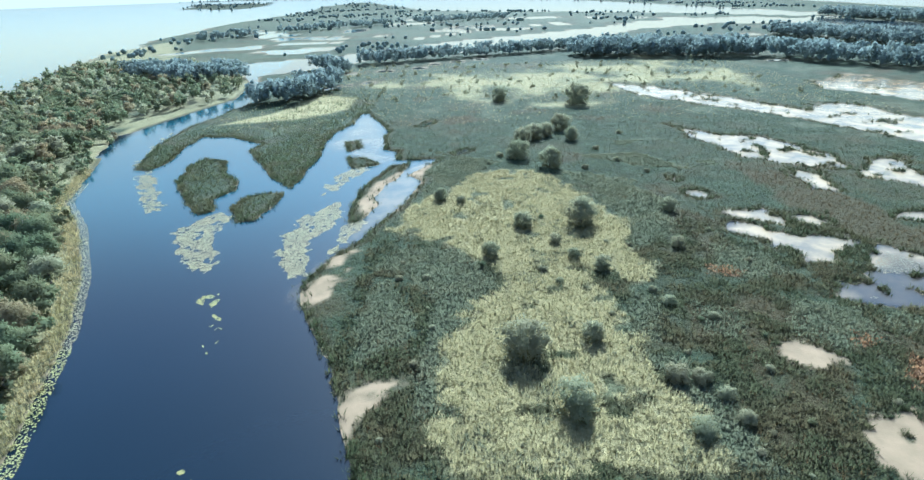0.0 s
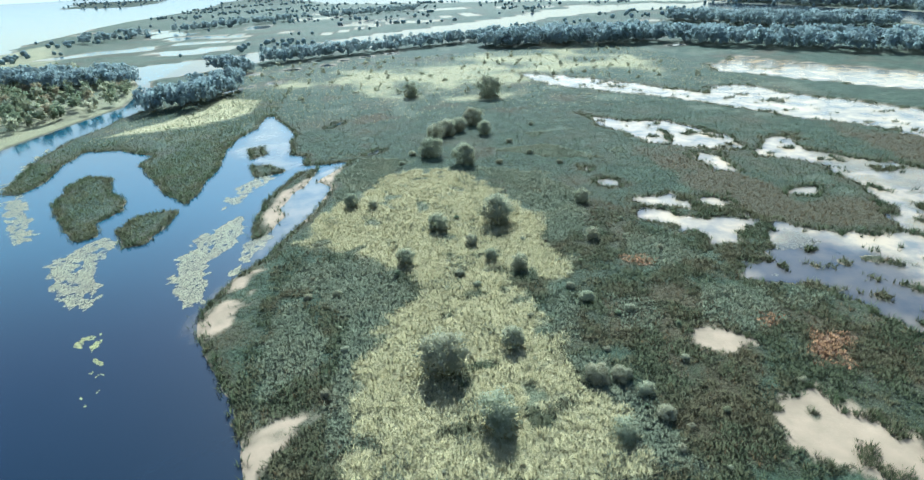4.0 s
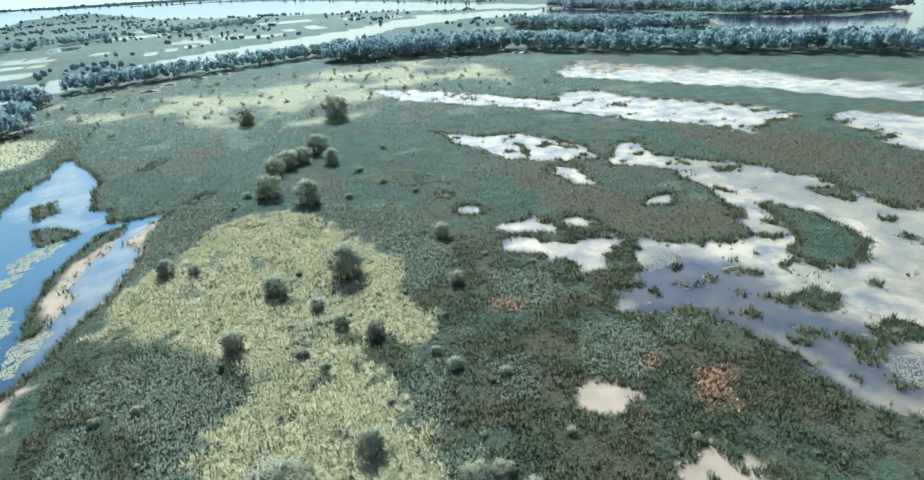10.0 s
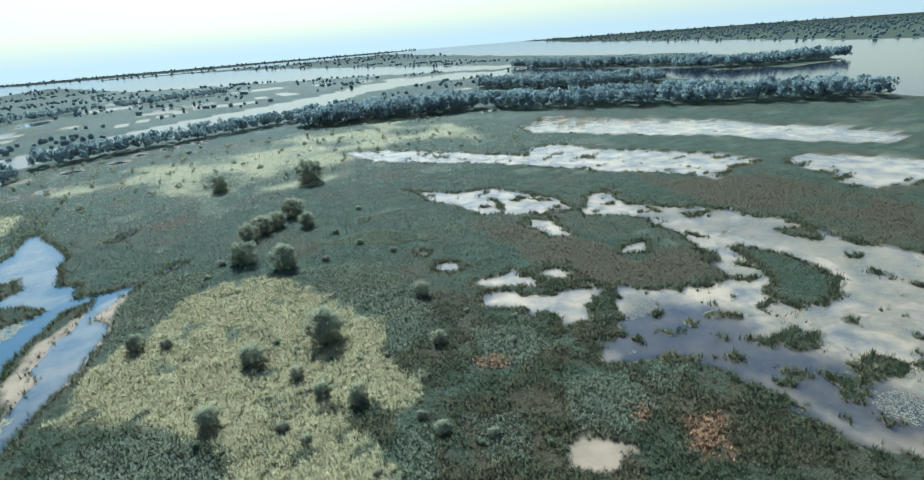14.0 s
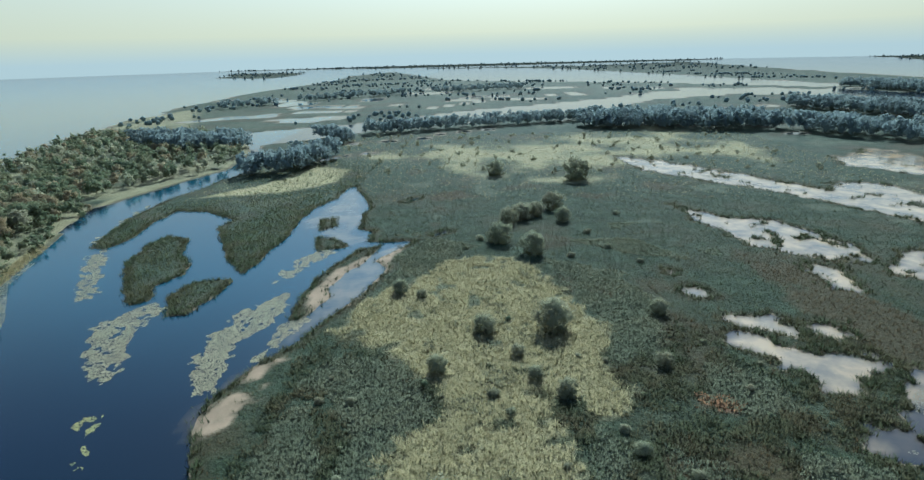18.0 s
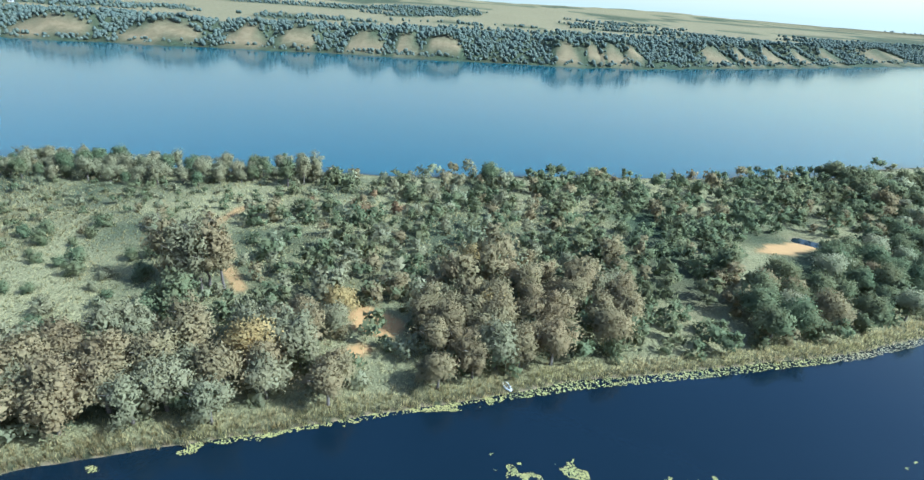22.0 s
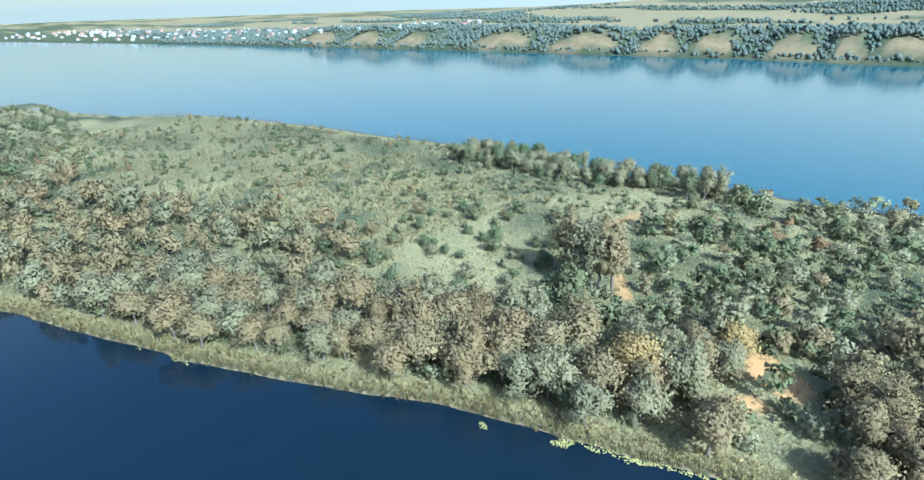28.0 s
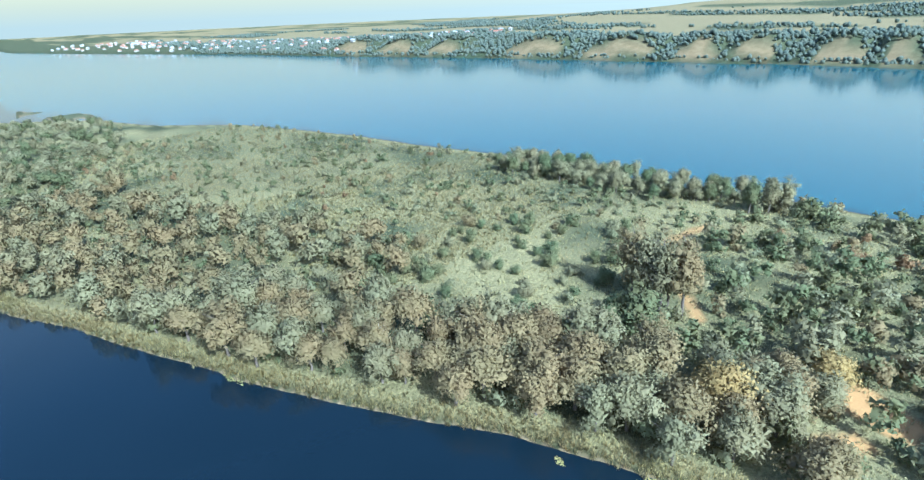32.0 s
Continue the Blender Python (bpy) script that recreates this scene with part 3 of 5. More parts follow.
def covers(x, y, s):
    """The land cover at places, each from 0 to 1."""
    w = 3.5 * rough(x, y, 16, 51) + 2.0 * rough(x, y, 4, 57)
    edge = lambda outline, soft=1.5, more=0.0: smooth(inside(outline, x, y) + w * 0.8 + more, -soft, soft)
    out = {}
    out["straw"] = np.maximum.reduce([smooth(inside(MEADOW, x, y) + 1.3 * w + 3.0 * rough(x, y, 9, 52), -2.5, 2.5) * (1 - 0.8 * smooth(rough(x, y, 6, 53, 2), 0.42, 0.6)), 0.75 * edge(MEADOW_N, 9, 2 * w) * smooth(rough(x, y, 34, 61, 4), -0.25, 0.3), edge(MEADOW_W, 4),
        0.6 * edge(DRYGRASS, 5) * smooth(rough(x, y, 14, 62), -0.2, 0.25)])
    marsh = inside(MARSH, x, y, 200)
    patch = 2.5 * rough(x, y, 9, 58) + 1.5 * rough(x, y, 3, 59)
    herbs = np.maximum.reduce([smooth(inside(p, x, y) + patch, -1.2, 1.6) for p in SAGES])
    out["sage"] = np.maximum(herbs, 0.7 * smooth(rough(x, y, 22, 71), 0.32, 0.5)) * smooth(s, 4, 8) * (marsh > 0)
    tawny = np.maximum.reduce([smooth(inside(p, x, y) + 1.6 * patch, -3, 3) for p in BROWNS]) * smooth(rough(x, y, 13, 81), -0.75, -0.1)
    out["brown"] = np.maximum.reduce([0.9 * tawny, 0.6 * smooth(rough(x, y, 26, 83), 0.3, 0.5) * (marsh > 0), 0.7 * smooth(s, 6, 1) * smooth(s, 0, 1)])
    out["rust"] = np.maximum.reduce([edge(RED1), edge(RED2), edge(RED3)]) * smooth(rough(x, y, 5, 91), -0.6, 0.1)
    out["mud"] = np.maximum.reduce([edge(MUDW, 1, 0.8 * w) * smooth(rough(x, y, 7, 37), -0.35, 0.0), edge(MUDCREEK, 1), edge(BAY, 1, 0.5 * w) * smooth(rough(x, y, 6, 36), -0.6, -0.2), edge(MUD2, 0.7, 0.6 * w) * smooth(rough(x, y, 6, 35), -0.55, -0.4), edge(MUDPOND, 0.7, 0.3 + 0.3 * w),
        0.25 * smooth(s, 0.8, 0.0) * smooth(x, 60, 90), smooth(s, 0.3, -0.5) * (inside(FAR_WEST, x, y, 100) < -50)])
    track = line_gap(TRACK, x, y)
    out["sand"] = np.maximum.reduce([edge(ORANGE1, 1, 0.5), edge(ORANGE2, 1, 1.5), edge(ORANGE3, 1, 1), 0.75 * smooth(track, 2.6, 1.2)])
    west = inside(FAR_WEST, x, y, 1000)
    dome = spur(x, y, west)
    bare = smooth(dome + 0.2 * rough(x, y, 12, 42), 0.2, 0.5) * smooth(west, 12, 18) * smooth(west + 7 * rough(x, y, 25, 43), 12 + 50 * dome, 2 + 46 * dome)
    fields = np.maximum(smooth(rough(x * 2.2, y, 300, 95, 2) + 0.15 * smooth(west, 250, 700), 0.14, 0.2) * smooth(west, 240, 270),
        smooth(rough(x * 3, y, 190, 94, 2), 0.16, 0.22) * smooth(west, 150, 170))
    out["brown"] = np.maximum(out["brown"], 0.55 * smooth(inside(MARSHTIP, x, y, 80), -10, 15) * smooth(rough(x * 1.6, y, 34, 99), 0.0, 0.5))
    out["sand"] = np.maximum(out["sand"], 0.10 * bare)
    out["mud"] = np.maximum(out["mud"], 0.5 * bare)
    out["straw"] = np.maximum(out["straw"], 0.5 * fields)
    out["mud"] = np.maximum(out["mud"], 0.35 * fields)
    isle = inside(ISLAND, x, y, 200)
    out["sage"] = np.maximum(out["sage"], 0.3 * smooth(west, 5, 30))
    out["sage"] = np.maximum(out["sage"], 0.4 * smooth(inside(NORTH_LAND, x, y, 200), 3, 20) * smooth(rough(x, y, 70, 96), -0.5, 0.2))
    out["sage"] = np.maximum(out["sage"], 0.55 * smooth(isle, 3, 9) * smooth(rough(x, y, 40, 97), -0.6, 0.1) * smooth(y, 90, 20))
    out["straw"] = np.maximum(out["straw"], (0.08 * edge(GLADE, 8) + 0.56 - 0.2 * smooth(inside(MARSHTIP, x, y, 80), -10, 15)) * smooth(isle, 0.5, 4) * np.maximum(smooth(rough(x, y, 26, 98), -0.6, 0.4), smooth(isle, 10, 6)))
    out["sage"] = np.maximum(out["sage"], 0.8 * smooth(np.maximum.reduce([inside(p, x, y) for p in (REEDFLAT, *REEDBARS)]) + 0.5 * w, -2, 4))
    out["sage"] = np.maximum(out["sage"], 0.6 * smooth(inside(MARSHTIP, x, y, 80), -10, 15))
    for key in ("straw", "sage", "brown", "rust"):
        out[key] = out[key] * (1 - out["mud"]) * (1 - out["sand"])
    return out


GRID_X, GRID_Y = axis(-235, 215, 1.5, -4700, 4700, 1.06), axis(-200, 330, 1.5, -4700, 4700, 1.05)
ground, gx, gy, gz = sheet("ground", GRID_X, GRID_Y, height, LAND)
tagged(ground, "marshy river delta land with grass, mud and wooded islands", "ground", kind="structure")
gs = land(gx, gy)
cover = covers(gx, gy, gs)
for attribute, keys in (("cover", ("straw", "mud", "brown")), ("cover_more", ("rust", "sage", "sand"))):
    rgba = np.ones((len(gx), 4), np.float32)
    for k, key in enumerate(keys):
        rgba[:, k] = cover[key]
    ground.data.color_attributes.new(attribute, "FLOAT_COLOR", "POINT").data.foreach_set("color", rgba.ravel())
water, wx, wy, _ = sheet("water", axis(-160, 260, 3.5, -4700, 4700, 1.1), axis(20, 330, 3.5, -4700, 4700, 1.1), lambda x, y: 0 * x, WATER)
tagged(water, "calm dark blue river water, silty in the shallow pools", "water", kind="structure")
pool = np.maximum.reduce([inside(p, wx, wy) for p in POOLS] + [np.minimum(inside(p, wx, wy) - 2.5, -1.8) for p in (MUDW, MUDCREEK)] + [np.minimum(inside(MUDCREEKN, wx, wy) - 5 + 6 * rough(wx, wy, 14, 66), -2.2)])
rgba = np.ones((len(wx), 4), np.float32)
rgba[:, :3] = (smooth(pool, -4, 1) * (0.75 + 0.25 * rough(wx, wy, 30, 5)) * (1 - 0.75 * smooth(inside(LAKE_OPEN, wx, wy) + 9 * rough(wx, wy, 18, 7), -5, 6)))[:, None]
water.data.color_attributes.new("shallow", "FLOAT_COLOR", "POINT").data.foreach_set("color", rgba.ravel())
# where sky blue is tinted in: the river west of the island, and the bays
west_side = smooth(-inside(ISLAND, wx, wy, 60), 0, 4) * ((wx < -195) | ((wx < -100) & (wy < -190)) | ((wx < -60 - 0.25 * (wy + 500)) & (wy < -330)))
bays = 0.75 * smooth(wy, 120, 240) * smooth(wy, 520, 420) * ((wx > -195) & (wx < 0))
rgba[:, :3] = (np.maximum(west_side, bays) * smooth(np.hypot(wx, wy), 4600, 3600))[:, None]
water.data.color_attributes.new("sky_tint", "FLOAT_COLOR", "POINT").data.foreach_set("color", rgba.ravel())


# ---- shapes of plants ----
rng = np.random.default_rng(5)


def mesh_of(name, verts, faces, material, smoothed=False, normals=None):
    """A mesh from arrays; faces all have as many corners."""
    faces = np.asarray(faces, np.int32)
    me = bpy.data.meshes.new(name)
    me.vertices.add(len(verts))
    me.vertices.foreach_set("co", np.asarray(verts, np.float32).ravel())
    me.loops.add(faces.size)
    me.loops.foreach_set("vertex_index", faces.ravel())
    me.polygons.add(len(faces))
    me.polygons.foreach_set("loop_start", np.arange(0, faces.size, faces.shape[1], dtype=np.int32))
    me.update(calc_edges=True)
    if smoothed:
        me.polygons.foreach_set("use_smooth", np.ones(len(faces), bool))
    me.materials.append(material)
    if normals is not None:
        me.polygons.foreach_set("use_smooth", np.ones(len(faces), bool))
        me.attributes.new("custom_normal", "FLOAT_VECTOR", "POINT").data.foreach_set("vector", np.asarray(normals, np.float32).ravel())
    return me


def ball(level):
    bm = bmesh.new()
    bmesh.ops.create_icosphere(bm, subdivisions=level, radius=1)
    verts = np.array([v.co[:] for v in bm.verts])
    faces = np.array([[v.index for v in f.verts] for f in bm.faces])
    bm.free()
    return verts, faces


BALL = {1: ball(1), 2: ball(2)}


def unit(v):
    return v / np.maximum(np.linalg.norm(v, axis=-1, keepdims=True), 1e-9)


def crown_mesh(name, seed, material, wide, low, top, clumps, leaves, leaf, core=0.36, level=1, droop=0.0):
    """A crown one metre high in all: leafy clumps over an egg-shaped volume, each a lumpy core and many loose leaves."""
    r = np.random.default_rng(seed)
    way = unit(r.normal(size=(clumps, 3)))
    if low > 0.05:
        way[:, 2] = np.abs(way[:, 2]) * 1.1 - 0.42
    else:
        way[:, 2] = np.where(way[:, 2] < -0.1, -0.85 * r.random(clumps), way[:, 2])
    middle = (low + top) / 2
    spread = np.array([wide / 2, wide / 2, (top - low) / 2])
    lean = 1 + 0.22 * r.normal(size=(clumps, 1))
    centre = way * spread * (0.35 + 0.38 * r.random((clumps, 1))) * lean + [0, 0, middle]
    size = wide * (0.10 + 0.15 * r.random(clumps)) * min(1.0, (34 / clumps) ** 0.45)
    if clumps > 40:
        centre = way * spread * (0.5 + 0.36 * r.random((clumps, 1))) + [0, 0, middle]
    if low < 0.01:
        under = centre[:, 2] < middle
        centre[under, 2] = 0.04 + 0.42 * r.random(under.sum())
    bv, bf = BALL[level]
    heart = np.array([0, 0, low + 0.3 * (top - low)])
    stretch_by = 0.75 + 0.6 * r.random((clumps, 3)) * [1, 1, 0.8]
    lump = bv[None] * (core + 0.25 * r.random((clumps, len(bv), 1))) * size[:, None, None] * stretch_by[:, None]
    lump = lump + centre[:, None]
    verts = [lump.reshape(-1, 3)]
    normals = [unit(0.45 * np.broadcast_to(bv[None], lump.shape) + unit(lump - heart)).reshape(-1, 3)]
    faces = [(bf[None] + (np.arange(clumps) * len(bv))[:, None, None]).reshape(-1, 3)]
    start = clumps * len(bv)
    pick = r.integers(0, clumps, leaves)
    out = unit(r.normal(size=(leaves, 3)) + [0, 0, 0.25])
    reach = 0.3 + 0.8 * np.sqrt(r.random((leaves, 1))) + 0.25 * (r.random((leaves, 1)) > 0.85)
    place = centre[pick] + out * size[pick, None] * reach * stretch_by[pick] - [0, 0, droop * 0.1]
    face = unit(out + 0.9 * r.normal(size=(leaves, 3)))
    face = face * np.where((face * (unit(place - heart) + [0, 0, 0.4])).sum(1) < 0, -1.0, 1.0)[:, None]
    side = unit(np.cross(face, r.normal(size=(leaves, 3))))
    along = np.cross(face, side)
    half = leaf * (0.6 + 0.8 * r.random((leaves, 1)))
    one, two, three = place - side * half - along * half * 0.6, place + side * half, place + along * half * 1.3
    soft = unit(0.38 * out + 0.3 * face + unit(place - heart))
    normals.append(np.repeat(soft, 3, 0))
    lv = np.stack([one, two, three], 1).reshape(-1, 3)
    verts.append(lv)
    faces.append(np.arange(len(lv)).reshape(-1, 3) + start)
    verts, faces = np.concatenate(verts), np.concatenate(faces)
    verts[:, 2] = np.maximum(verts[:, 2], -0.02)
    normals = np.concatenate(normals)
    return mesh_of(name, verts, faces, material, False, normals), verts, faces, normals


def limb(points, radii, sides=6):
    """A tapered tube through points."""
    verts, faces = [], []
    for k, (p, rad) in enumerate(zip(points, radii)):
        for i in range(sides):
            a = 2 * math.pi * i / sides
            verts.append((p[0] + rad * math.cos(a), p[1] + rad * math.sin(a), p[2]))
        if k:
            b = (k - 1) * sides
            faces += [(b + i, b + (i + 1) % sides, b + sides + (i + 1) % sides, b + sides + i) for i in range(sides)]
    return verts, faces


def trunk_mesh(name, seed, tall, thick, material, limbs=5, spread=0.28):
    r = random.Random(seed)
    stem = [(0.02 * r.uniform(-1, 1) * k, 0.02 * r.uniform(-1, 1) * k, -0.03 + tall * k / 5) for k in range(6)]
    verts, faces = limb(stem, [thick * (1.25 - 0.2 * k) for k in range(6)], 7)
    for n in range(limbs):
        a, k = 2 * math.pi * (n + r.random()) / limbs, r.choice((2, 3, 4))
        p, grow = stem[k], spread * r.uniform(0.7, 1.2)
        more = [(p[0] + grow * t * math.cos(a), p[1] + grow * t * math.sin(a), p[2] + 0.26 * t * (1.4 - 0.4 * t)) for t in (0, 0.5, 1)]
        v, f = limb(more, [thick * 0.5, thick * 0.34, thick * 0.12], 5)
        faces += [tuple(i + len(verts) for i in q) for q in f]
        verts += v
    return mesh_of(name, verts, faces, material, True)


# shape: crown width, crown bottom, clumps, leaves, leaf size, trunk height, trunk radius
SHAPES = {
    "oak": (0.92, 0.10, 40, 3600, 0.021, 0.6, 0.028),
    "bank": (0.76, 0.05, 40, 3600, 0.020, 0.7, 0.022),
    "poplar": (0.5, 0.04, 40, 3200, 0.016, 0.8, 0.018),
    "willow": (1.25, 0.0, 60, 5200, 0.024, 0.5, 0.035),
    "scrub": (1.25, 0.0, 18, 1500, 0.036, 0.45, 0.03),
    "low_scrub": (1.2, 0.0, 5, 200, 0.075, 0.45, 0.03),
    "wood": (0.95, 0.03, 12, 760, 0.040, 0.6, 0.028),
    "far": (0.85, 0.02, 8, 170, 0.06, 0.5, 0.025),
}
MODELS = {}


def model(shape, tint, variant):
    """The shared meshes of a kind of tree."""
    key = shape, tint, variant
    if key not in MODELS:
        wide, low, clumps, leaves, leaf, tall, thick = SHAPES[shape]
        seed = len(MODELS) * 7 + 3
        me, verts, faces, normals = crown_mesh("crown", seed, LEAVES[tint], wide, low, 1.0, clumps, leaves, leaf, 0.2)
        MODELS[key] = me, trunk_mesh("trunk", seed, tall, thick, BARK), verts, faces, normals
    return MODELS[key]


def tree(name, shape, tint, variant, x, y, tall, turn, label, category, group="", wide=1.0):
    crown, trunk = model(shape, tint, variant)[:2]
    z = float(height(np.array([x], float), np.array([y], float))[0])
    root = new(name)
    root.empty_display_size = 0.2
    root.matrix_basis = pose(x, y, z, 0, 0, turn) @ Matrix.Diagonal((tall * wide, tall * wide, tall, 1))
    for part_name, me in (("trunk", trunk), ("crown", crown)):
        ob = new(part_name, me)
        ob.parent = root
    tagged(root, label, category, group)
    return root


def bush(name, tint, variant, x, y, z, tall, turn, label, group="", wide=1.0, shape="scrub"):
    me = model(shape, tint, variant)[0]
    ob = new(name, me)
    ob.matrix_basis = pose(x, y, z - 0.05 * tall, 0, 0, turn) @ Matrix.Diagonal((tall * wide, tall * wide, tall, 1))
    return tagged(ob, label, "shrub", group)


def grove(name, shape, tint, plants, label, category="woods"):
    """Many plants of one kind that nobody would count, as one stretch: each is x, y, height, turn, width."""
    p = np.array(plants, float)
    z = height(p[:, 0], p[:, 1])
    which = np.arange(len(p)) % 3
    all_verts, all_faces, all_normals, start = [], [], [], 0
    for variant in range(3):
        q, base = p[which == variant], z[which == variant]
        if not len(q):
            continue
        _, _, verts, faces, soft = model(shape, tint, variant)
        a = np.radians(q[:, 3])[:, None]
        wide = (q[:, 2] * q[:, 4])[:, None]
        x = (np.cos(a) * verts[None, :, 0] - np.sin(a) * verts[None, :, 1]) * wide + q[:, :1]
        y = (np.sin(a) * verts[None, :, 0] + np.cos(a) * verts[None, :, 1]) * wide + q[:, 1:2]
        up = verts[None, :, 2] * q[:, 2:3] + base[:, None] - 0.1
        turned = (np.cos(a) * soft[None, :, 0] - np.sin(a) * soft[None, :, 1], np.sin(a) * soft[None, :, 0] + np.cos(a) * soft[None, :, 1])
        all_normals.append(np.stack([*turned, np.broadcast_to(soft[None, :, 2], turned[0].shape)], 2).reshape(-1, 3))
        all_verts.append(np.stack([x, y, up], 2).reshape(-1, 3))
        all_faces.append((faces[None] + (start + np.arange(len(q)) * len(verts))[:, None, None]).reshape(-1, 3))
        start += len(q) * len(verts)
    me = mesh_of(name, np.concatenate(all_verts), np.concatenate(all_faces), LEAVES[tint], False, np.concatenate(all_normals))
    return tagged(new(name, me), label, category, kind="stuff")


def tufts(name, x, y, z, size, material, blades=5, lean=0.35, width=0.16, label="", category="grass"):
    """Tussocks of pointed blades, as one stretch of growth."""
    n = len(x)
    turn = rng.random((n, blades)) * 2 * math.pi
    out = lean * (0.35 + rng.random((n, blades)))
    long = size[:, None] * (0.65 + 0.6 * rng.random((n, blades)))
    root = np.stack([x, y, z], 1)[:, None] + np.stack([np.cos(turn), np.sin(turn), 0 * turn], 2) * (0.18 * size[:, None, None])
    across = np.stack([-np.sin(turn), np.cos(turn), 0 * turn], 2) * (width * size[:, None, None])
    tip = root + np.stack([np.cos(turn) * out, np.sin(turn) * out, np.sqrt(np.maximum(1 - out**2, 0.05))], 2) * long[:, :, None]
    root[:, :, 2] -= 0.12
    verts = np.stack([root - across, tip, root + across], 2).reshape(-1, 3)
    upward = unit(np.stack([0.45 * np.cos(turn), 0.45 * np.sin(turn), 1 + 0 * turn], 2) + 0.25 * rng.normal(size=(n, blades, 3)))
    ob = new(name, mesh_of(name, verts, np.arange(len(verts)).reshape(-1, 3), material, False, np.repeat(upward.reshape(-1, 3), 3, 0)))
    return tagged(ob, label, category, kind="stuff")


# ---- low growth ----
def scatter(count, x0, x1, y0, y1):
    return x0 + (x1 - x0) * rng.random(count), y0 + (y1 - y0) * rng.random(count)


CELL_X, CELL_Y = (g.ravel() for g in np.meshgrid(np.gradient(GRID_X), np.gradient(GRID_Y)))


def sow(count, box, keep):
    """Random places on the ground sheet within a box, kept by what grows there."""
    here = np.flatnonzero((gx > box[0]) & (gx < box[1]) & (gy > box[2]) & (gy < box[3]))
    share = CELL_X[here] * CELL_Y[here]
    here = rng.choice(here, count, p=share / share.sum())
    ok = keep(gx[here], gy[here], gs[here], {key: value[here] for key, value in cover.items()}) > rng.random(count)
    here = here[ok]
    return gx[here] + CELL_X[here] * (rng.random(len(here)) - 0.5), gy[here] + CELL_Y[here] * (rng.random(len(here)) - 0.5), gz[here]


def fade(x, y):
    return smooth(np.hypot(x - 25, y - 30) + 60 * rough(x, y, 50, 14), 460, 220)


growths = [
    ("meadow_grass", 82000, (-40, 70, 60, 250), lambda x, y, s, c: smooth(c["straw"], 0.2, 0.8) * (s > 1), STRAW, (0.6, 1.4), 6, 0.95, 0.085, "pale straw-yellow flattened meadow grass in tussocks"),
    ("reeds", 190000, (-70, 300, 45, 470), lambda x, y, s, c: fade(x, y) * (s > 0.3) * (1 - c["straw"]) * (1 - c["sage"]) * (1 - c["mud"]) * (1 - c["brown"]) * (1 - c["rust"]) * (inside(MARSH, x, y) > -20), REED, (0.5, 1.0), 4, 0.8, 0.085, "dark green reeds and sedge of the marsh"),
    ("sage_herbs", 230000, (-40, 120, 60, 285), lambda x, y, s, c: fade(x, y) * c["sage"] * (s > 1) * (1 - c["straw"]), SAGE, (0.4, 0.9), 4, 0.9, 0.24, "grey-green bushy herbs growing densely"),
    ("near_sedge", 150000, (-32, 132, 62, 205), lambda x, y, s, c: (s > 0.3) * (1 - c["straw"]) * (1 - c["sage"]) * (1 - c["mud"]) * (1 - c["rust"]) * smooth(rough(x, y, 5, 34, 2), -0.5, 0.2) * smooth(y + 14 * rough(x, y, 20, 35), 188, 140), OLIVE, (0.5, 1.1), 4, 0.9, 0.16, "olive green and brown mixed sedge and herbs"),
    ("brown_sedge", 90000, (-70, 300, 45, 470), lambda x, y, s, c: fade(x, y) * c["brown"] * (s > 0.2) * (1 - c["straw"]) * (inside(MARSH, x, y) > -20), SEDGE, (0.6, 1.2), 5, 0.6, 0.07, "brown dry sedge"),
    ("rust_weeds", 14000, (60, 125, 75, 150), lambda x, y, s, c: c["rust"] * (s > 0.2), RUST, (0.5, 0.9), 5, 0.8, 0.28, "rust-red low weeds"),
    ("west_reeds", 60000, (-200, -60, 180, 470), lambda x, y, s, c: fade(x, y) * (s > 0.2) * smooth(rough(x, y, 22, 15), -0.7, 0.1) * (1 - c["mud"]) * (inside(ISLAND, x, y) < 0), ISLEREED, (0.8, 1.4), 4, 0.6, 0.09, "olive green reed beds round the bays"),
    ("north_grass", 40000, (-160, 280, 330, 600), lambda x, y, s, c: (1 - fade(x, y)) * (s > 1) * np.maximum(c["straw"], 0.35), GRASS, (0.5, 1.0), 5, 0.85, 0.16, "yellowish-green rough grassland"),
]
for name, count, box, keep, material, (small, large), blades, lean, width, label in growths:
    x, y, z = sow(count, box, keep)
    tufts(name, x, y, z, small + (large - small) * rng.random(len(x)), material, blades, lean, width, label)

# tussocks on the mud flats
x, y, z = sow(22000, (68, 112, 52, 110), lambda x, y, s, c: (s > 0) * smooth(c["mud"], 0.05, 0.2) * np.maximum(smooth(c["mud"], 0.8, 0.4), smooth(rough(x, y, 5, 27, 2), 0.3, 0.45)))
tufts("mud_tussocks", x, y, z, 0.5 + 0.9 * rng.random(len(x)), REED, 5, 0.6, 0.07, "dark green tussocks growing on the mud")
x, y, z = sow(40000, (-38, 70, 60, 240), lambda x, y, s, c: smooth(c["straw"], 0.6, 0.9) * smooth(rough(x, y, 5.5, 28, 2), 0.3, 0.5))
tufts("meadow_weeds", x, y, z, 0.5 + 0.7 * rng.random(len(x)), SAGE, 5, 0.8, 0.14, "grey-green weeds between the meadow tussocks")

